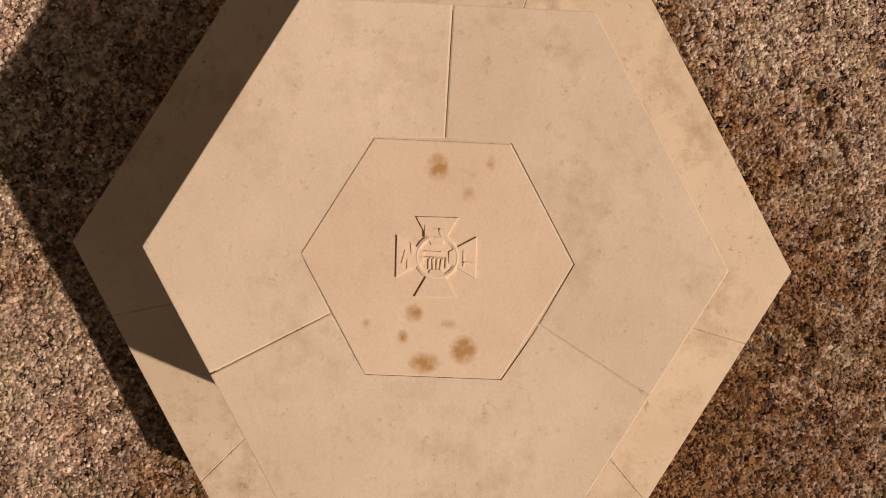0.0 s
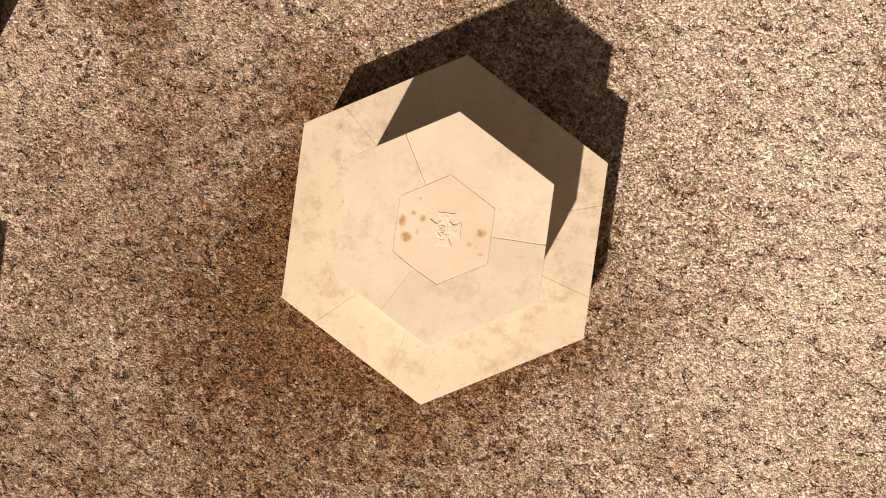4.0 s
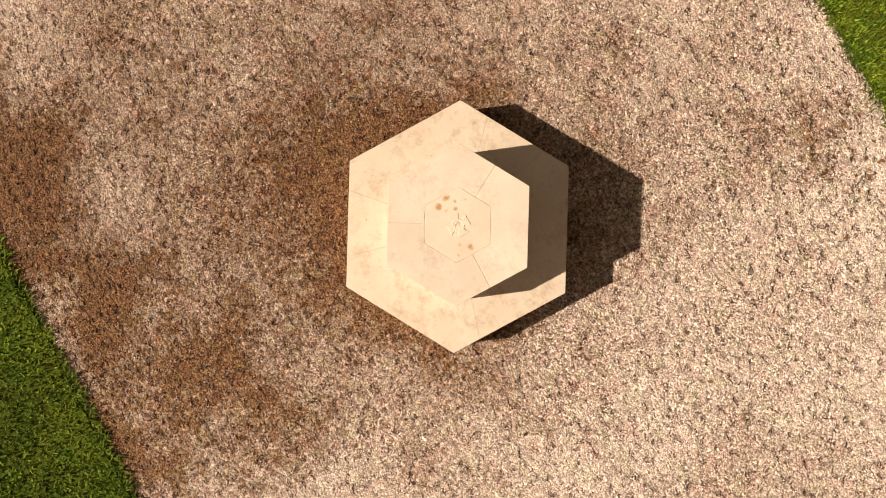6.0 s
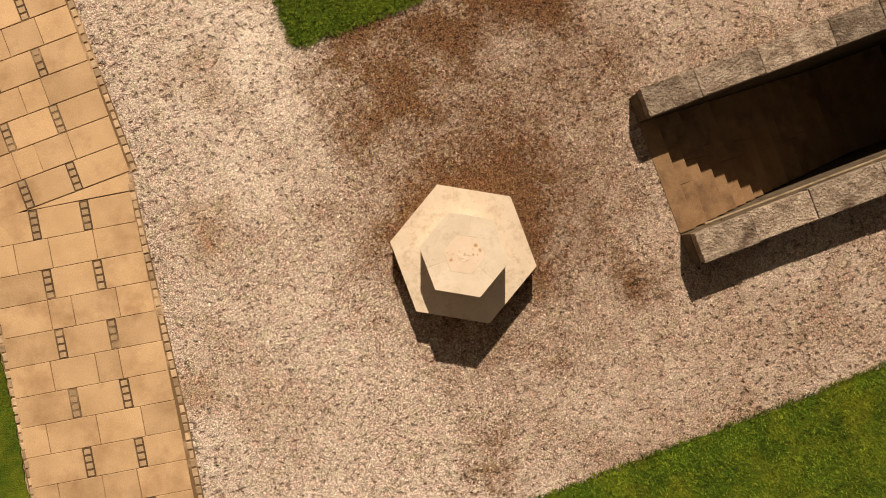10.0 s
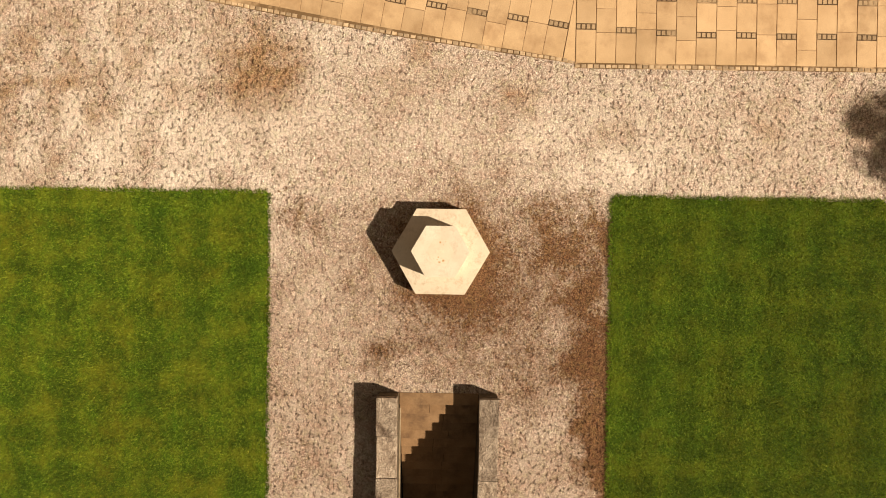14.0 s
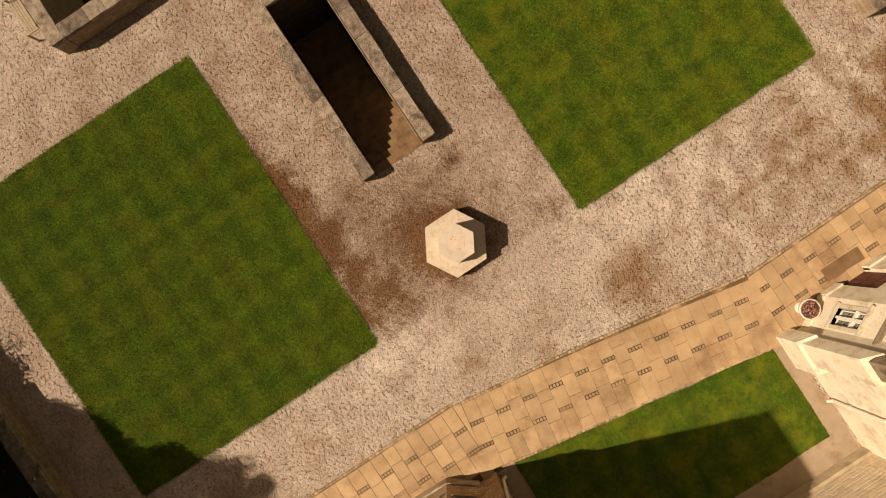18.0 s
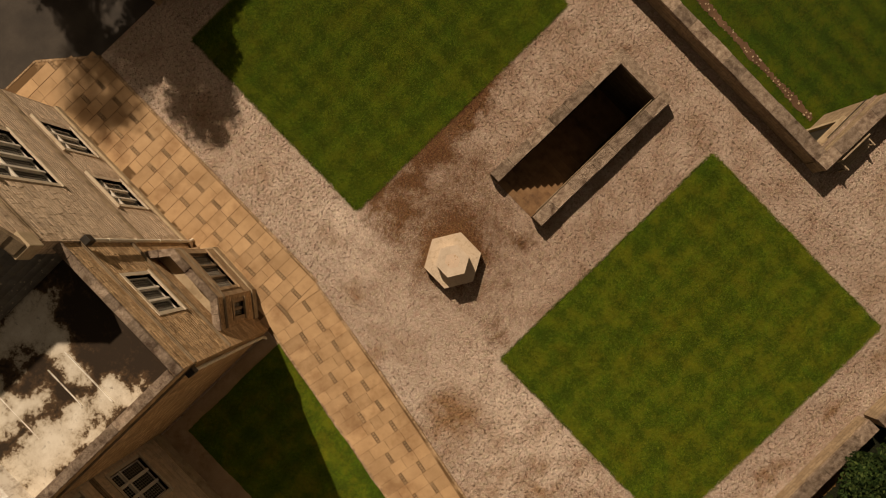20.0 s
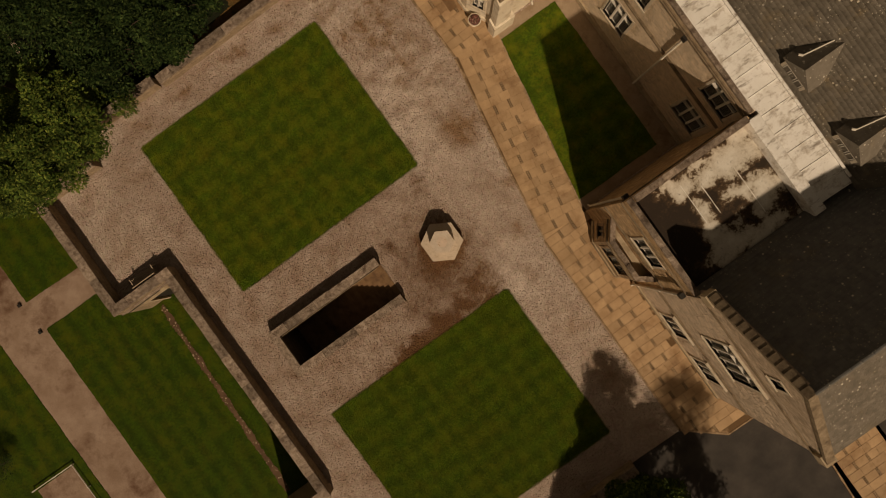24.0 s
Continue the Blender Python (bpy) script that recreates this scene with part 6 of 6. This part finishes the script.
# ---- trees ----
def tree(x, y, z, height, radius, seed, leaf, label, leaves=9000, size=0.13, squash=0.75):
    rng = np.random.default_rng(seed)
    rnd = random.Random(seed)
    base = thing("tree", x, y, z, label, "tree")
    bm = bmesh.new()
    fork = height * 0.38
    tube(bm, (x, y, z), (x + 0.1, y, z + fork), 0.2 * radius / 2.5, 10, 0.14 * radius / 2.5)
    for k in range(7):
        a = 2 * math.pi * k / 7 + rnd.uniform(-0.3, 0.3)
        r = radius * rnd.uniform(0.45, 0.8)
        tip = (x + r * math.cos(a), y + r * math.sin(a), z + height * rnd.uniform(0.55, 0.9))
        elbow = (x + 0.4 * r * math.cos(a), y + 0.4 * r * math.sin(a), z + fork + (tip[2] - z - fork) * 0.55)
        tube(bm, (x + 0.05, y, z + fork * rnd.uniform(0.75, 1)), elbow, 0.09 * radius / 2.5, 7, 0.06 * radius / 2.5)
        tube(bm, elbow, tip, 0.06 * radius / 2.5, 6, 0.015)
    part("trunk", bm, BARK, base)
    # clumps on an uneven crown, each a spray of leaves
    clumps = 26 + int(radius * 11)
    d = rng.normal(size=(clumps, 3))
    d /= np.linalg.norm(d, axis=1)[:, None]
    d[:, 2] = np.abs(d[:, 2]) * 1.15 - 0.25
    far = radius * (0.5 + 0.5 * rng.random(clumps) ** 0.6) * (1 + 0.16 * np.sin(3 * np.arctan2(d[:, 1], d[:, 0]) + seed))
    mid_z = z + height - radius * squash
    centre = np.stack([x + d[:, 0] * far, y + d[:, 1] * far, mid_z + d[:, 2] * far * squash], -1)
    spread = rng.uniform(0.34, 0.68, clumps) * (0.6 + 0.14 * radius)
    per = leaves // clumps
    off = rng.normal(size=(clumps, per, 3))
    off *= (rng.random((clumps, per, 1)) ** 0.4) / np.linalg.norm(off, axis=2)[..., None]
    off[..., 2] *= 0.7
    p = (centre[:, None] + off * spread[:, None, None] * 1.5).reshape(-1, 3)
    n = len(p)
    a = rng.uniform(0, 2 * np.pi, n)
    tilt = rng.uniform(-0.8, 0.8, n)
    s = size * rng.uniform(0.55, 1.25, n)
    u = np.stack([np.cos(a), np.sin(a), tilt * 0.5], -1) * s[:, None]
    w = np.stack([-np.sin(a), np.cos(a), rng.uniform(-0.6, 0.6, n)], -1) * (s * 0.42)[:, None]
    v = np.stack([p - u * 0.5, p + w * 0.6, p + u * 0.6, p - w * 0.6], 1)
    many("crown", v.reshape(-1, 3), np.arange(4 * n).reshape(-1, 4), leaf, "", "", base)
    return base


# past the north wall: one sunlit tree, low shrubs by the wall and dark trees that rise behind them
tree(-0.25, 18.6, 0, 4.3, 2.15, 200, LEAF, "rounded sunlit leafy tree beside the garden wall", 26000, 0.17)
tree(0.35, 21.2, 0, 9.7, 1.25, 201, LEAF_DARK, "slender upright dark tree behind the sunlit one", 5600, 0.19, 1.6)
for n, (x, y, h, r) in enumerate([
        (3.2, 19.3, 3.0, 1.7), (5.9, 19.2, 2.5, 1.6), (8.6, 19.4, 2.5, 1.7), (11.2, 19.2, 2.4, 1.7), (13.2, 19.6, 2.5, 1.5), (2.9, 21.4, 5.7, 2.4), (7.2, 22.0, 4.2, 2.5), (11.2, 22.2, 4.4, 2.5), (2.6, 26.2, 7.2, 3.0),
        (6.6, 26.0, 7.0, 3.1), (11.0, 26.2, 7.0, 3.1), (15.4, 24.6, 8.4, 2.9), (-0.6, 24.6, 7.4, 2.6), (3.6, 31.0, 8.5, 3.6), (9.0, 31.5, 8.5, 3.6), (14.8, 30.0, 11.0, 3.6), (17.6, 20.4, 7.0, 2.3)]):
    low = 0 if x < 13.8 else LOW
    tree(x, y, low, h, r, 210 + n, LEAF_DARK, "dense dark green shrub crowding the garden wall" if h < 3.2 else "dense dark green tree behind the garden wall", 9000 if h < 3.2 else 15000, 0.12 if h < 3.2 else 0.17)
tree(-1.2, 27.6, 0, 12.0, 1.8, 230, LEAF_DARK, "tall slender dark tree behind the shrubs", 5000, 0.15)
for n, (x, y, h, r, kind) in enumerate([
        (4.7, -19.2, 4.4, 2.4, 1), (8.2, -19.6, 4.8, 2.9, 1), (12.8, -17.6, 4.8, 2.9, 0), (15.7, -16.9, 5.0, 3.2, 0), (1.2, -24.2, 6.0, 2.6, 1), (5.8, -24.4, 6.4, 3.2, 1), (10.6, -23.8, 6.4, 3.2, 1), (15.6, -22.8, 6.0, 3.1, 1),
        (18.8, -17.7, 4.4, 2.7, 0), (13.2, -28.6, 7.5, 3.5, 1), (3.0, -29.6, 7.5, 3.5, 1), (8.2, -29.8, 7.5, 3.5, 1), (18.6, -27.0, 7.0, 3.4, 1)]):
    low = 0 if x < 13.8 else LOW
    tree(x, y, low, h - low, r, 300 + n, LEAF_DARK if kind else LEAF, "dark leafy tree behind the garden wall" if kind else "sunlit leafy tree behind the garden wall", 24000, 0.17)
tree(31.5, -4.9, LOW, 1.5, 0.9, 400, LEAF_DARK, "small dark clipped bush in the lower garden", 2500, 0.08)


# ---- garden furniture ----
def bench():
    base = thing("garden_bench", 0, 0, 0, "weathered slatted wooden garden bench", "bench", "garden benches")
    for k in range(5):
        bm = bmesh.new()
        cube(bm, -0.75, 0.75, -0.25 + 0.1 * k, -0.17 + 0.1 * k, 0.42, 0.45, 0.005)
        part("seat_slat", bm, WOOD, base)
    for k in range(9):
        bm = bmesh.new()
        cube(bm, -0.7 + 0.165 * k, -0.64 + 0.165 * k, 0.265, 0.29, 0.5, 0.86)
        part("back_slat", bm, WOOD, base)
    bm = bmesh.new()
    cube(bm, -0.78, 0.78, 0.25, 0.31, 0.84, 0.92, 0.01)
    part("top_rail", bm, WOOD, base)
    for u in (-0.78, 0.72):
        bm = bmesh.new()
        cube(bm, u, u + 0.06, -0.3, 0.28, 0.62, 0.66, 0.01)
        part("armrest", bm, WOOD, base)
        for v, z in ((-0.27, 0.62), (0.25, 0.86)):
            bm = bmesh.new()
            cube(bm, u, u + 0.06, v, v + 0.06, 0, z)
            part("leg", bm, WOOD, base)
    return base


first = bench()
first.matrix_basis = pose(15.47, 8.5, 0, 0, 0, 180)
copy_thing(first, pose(15.3, -8.5, 0, 0, 0, 0))
copy_thing(first, pose(15.9, 14.85, 0, 0, 0, 0))


def planter():
    base = thing("stone_planter", 0, 0, 0, "round pale stone urn filled with red flowers", "flower urn", "urns at the entrance")
    bm = bmesh.new()
    lathe(bm, 0, 0, [(0.22, 0), (0.22, 0.08), (0.14, 0.14), (0.14, 0.2), (0.28, 0.36), (0.34, 0.56), (0.39, 0.62), (0.39, 0.66), (0.33, 0.66), (0.32, 0.58), (0.02, 0.58)], 24)
    part("urn", bm, CREAM, base, "", True)
    rng = np.random.default_rng(77)
    n = 700
    a, r = rng.uniform(0, 2 * np.pi, n), 0.34 * rng.random(n) ** 0.5
    p = np.stack([r * np.cos(a), r * np.sin(a), 0.6 + 0.16 * (1 - (r / 0.36) ** 2) + rng.uniform(-0.02, 0.03, n)], -1)
    t = rng.uniform(0, 2 * np.pi, n)
    u = np.stack([np.cos(t), np.sin(t), rng.uniform(-0.5, 0.5, n)], -1) * 0.03
    w = np.stack([-np.sin(t), np.cos(t), rng.uniform(-0.5, 0.5, n)], -1) * 0.03
    v = np.stack([p - u, p + w, p + u, p - w], 1)
    many("bedding_plant", v.reshape(-1, 3), np.arange(4 * n).reshape(-1, 4), FLOWER, "red and pink bedding flowers", "", base)
    return base


urn = planter()
urn.matrix_basis = pose(-8.95, -9.3, 0)
copy_thing(urn, pose(-8.93, -13.4, 0, 0, 0, 50))


def low_fence():
    """Four pale posts with a rope round a planting bed in the lower garden."""
    bm = bmesh.new()
    cube(bm, 28.15, 31.0, -2.2, 4.0, LOW, LOW + 0.05)
    tagged(part("border", bm, LOWER_PATH), "square earth bed in the lower garden", "earth bed", "", "structure")
    posts = [(31.16, -2.32), (29.57, -2.29), (28.07, -2.27), (28.04, -0.47), (28.02, 1.35), (28.0, 3.2)]
    fence = thing("rope_fence", 28, 0, LOW, "low pale post and rope fence round an earth bed", "rope fence")
    for px, py in posts:
        bm = bmesh.new()
        tube(bm, (px, py, LOW), (px, py, LOW + 0.32), 0.05, 8)
        part("post", bm, PAINT, fence)
    for a, b in zip(posts, posts[1:]):
        bm = bmesh.new()
        tube(bm, (*a, LOW + 0.27), (*b, LOW + 0.27), 0.03, 6)
        part("rope", bm, PAINT, fence)
    for px, py in ((24.85, -12.7), (24.76, -10.5)):
        bm = bmesh.new()
        cube(bm, px - 0.11, px + 0.11, py - 0.11, py + 0.11, LOW, LOW + 0.14, 0.03)
        tagged(part("marker_post", bm, IRON), "short dark square post beside the path", "post", "path marker posts")


low_fence()


def strip_stones(count, seed):
    """Pale stones strewn along the planting strip."""
    rnd = random.Random(seed)
    bm = bmesh.new()
    for _ in range(count):
        v = rnd.random()
        x, y, r = 17.28 + 0.34 * v + rnd.uniform(-0.16, 0.16), -7.2 + 14.5 * v, rnd.uniform(0.015, 0.045)
        cube(bm, x - r, x + r, y - r * rnd.uniform(0.6, 1.3), y + r, LOW + 0.03, LOW + 0.05 + r * 0.7)
    tagged(part("edging_stones", bm, DRESSED), "small pale stones strewn along the planting strip", "stones", "", "stuff")


strip_stones(80, 19)
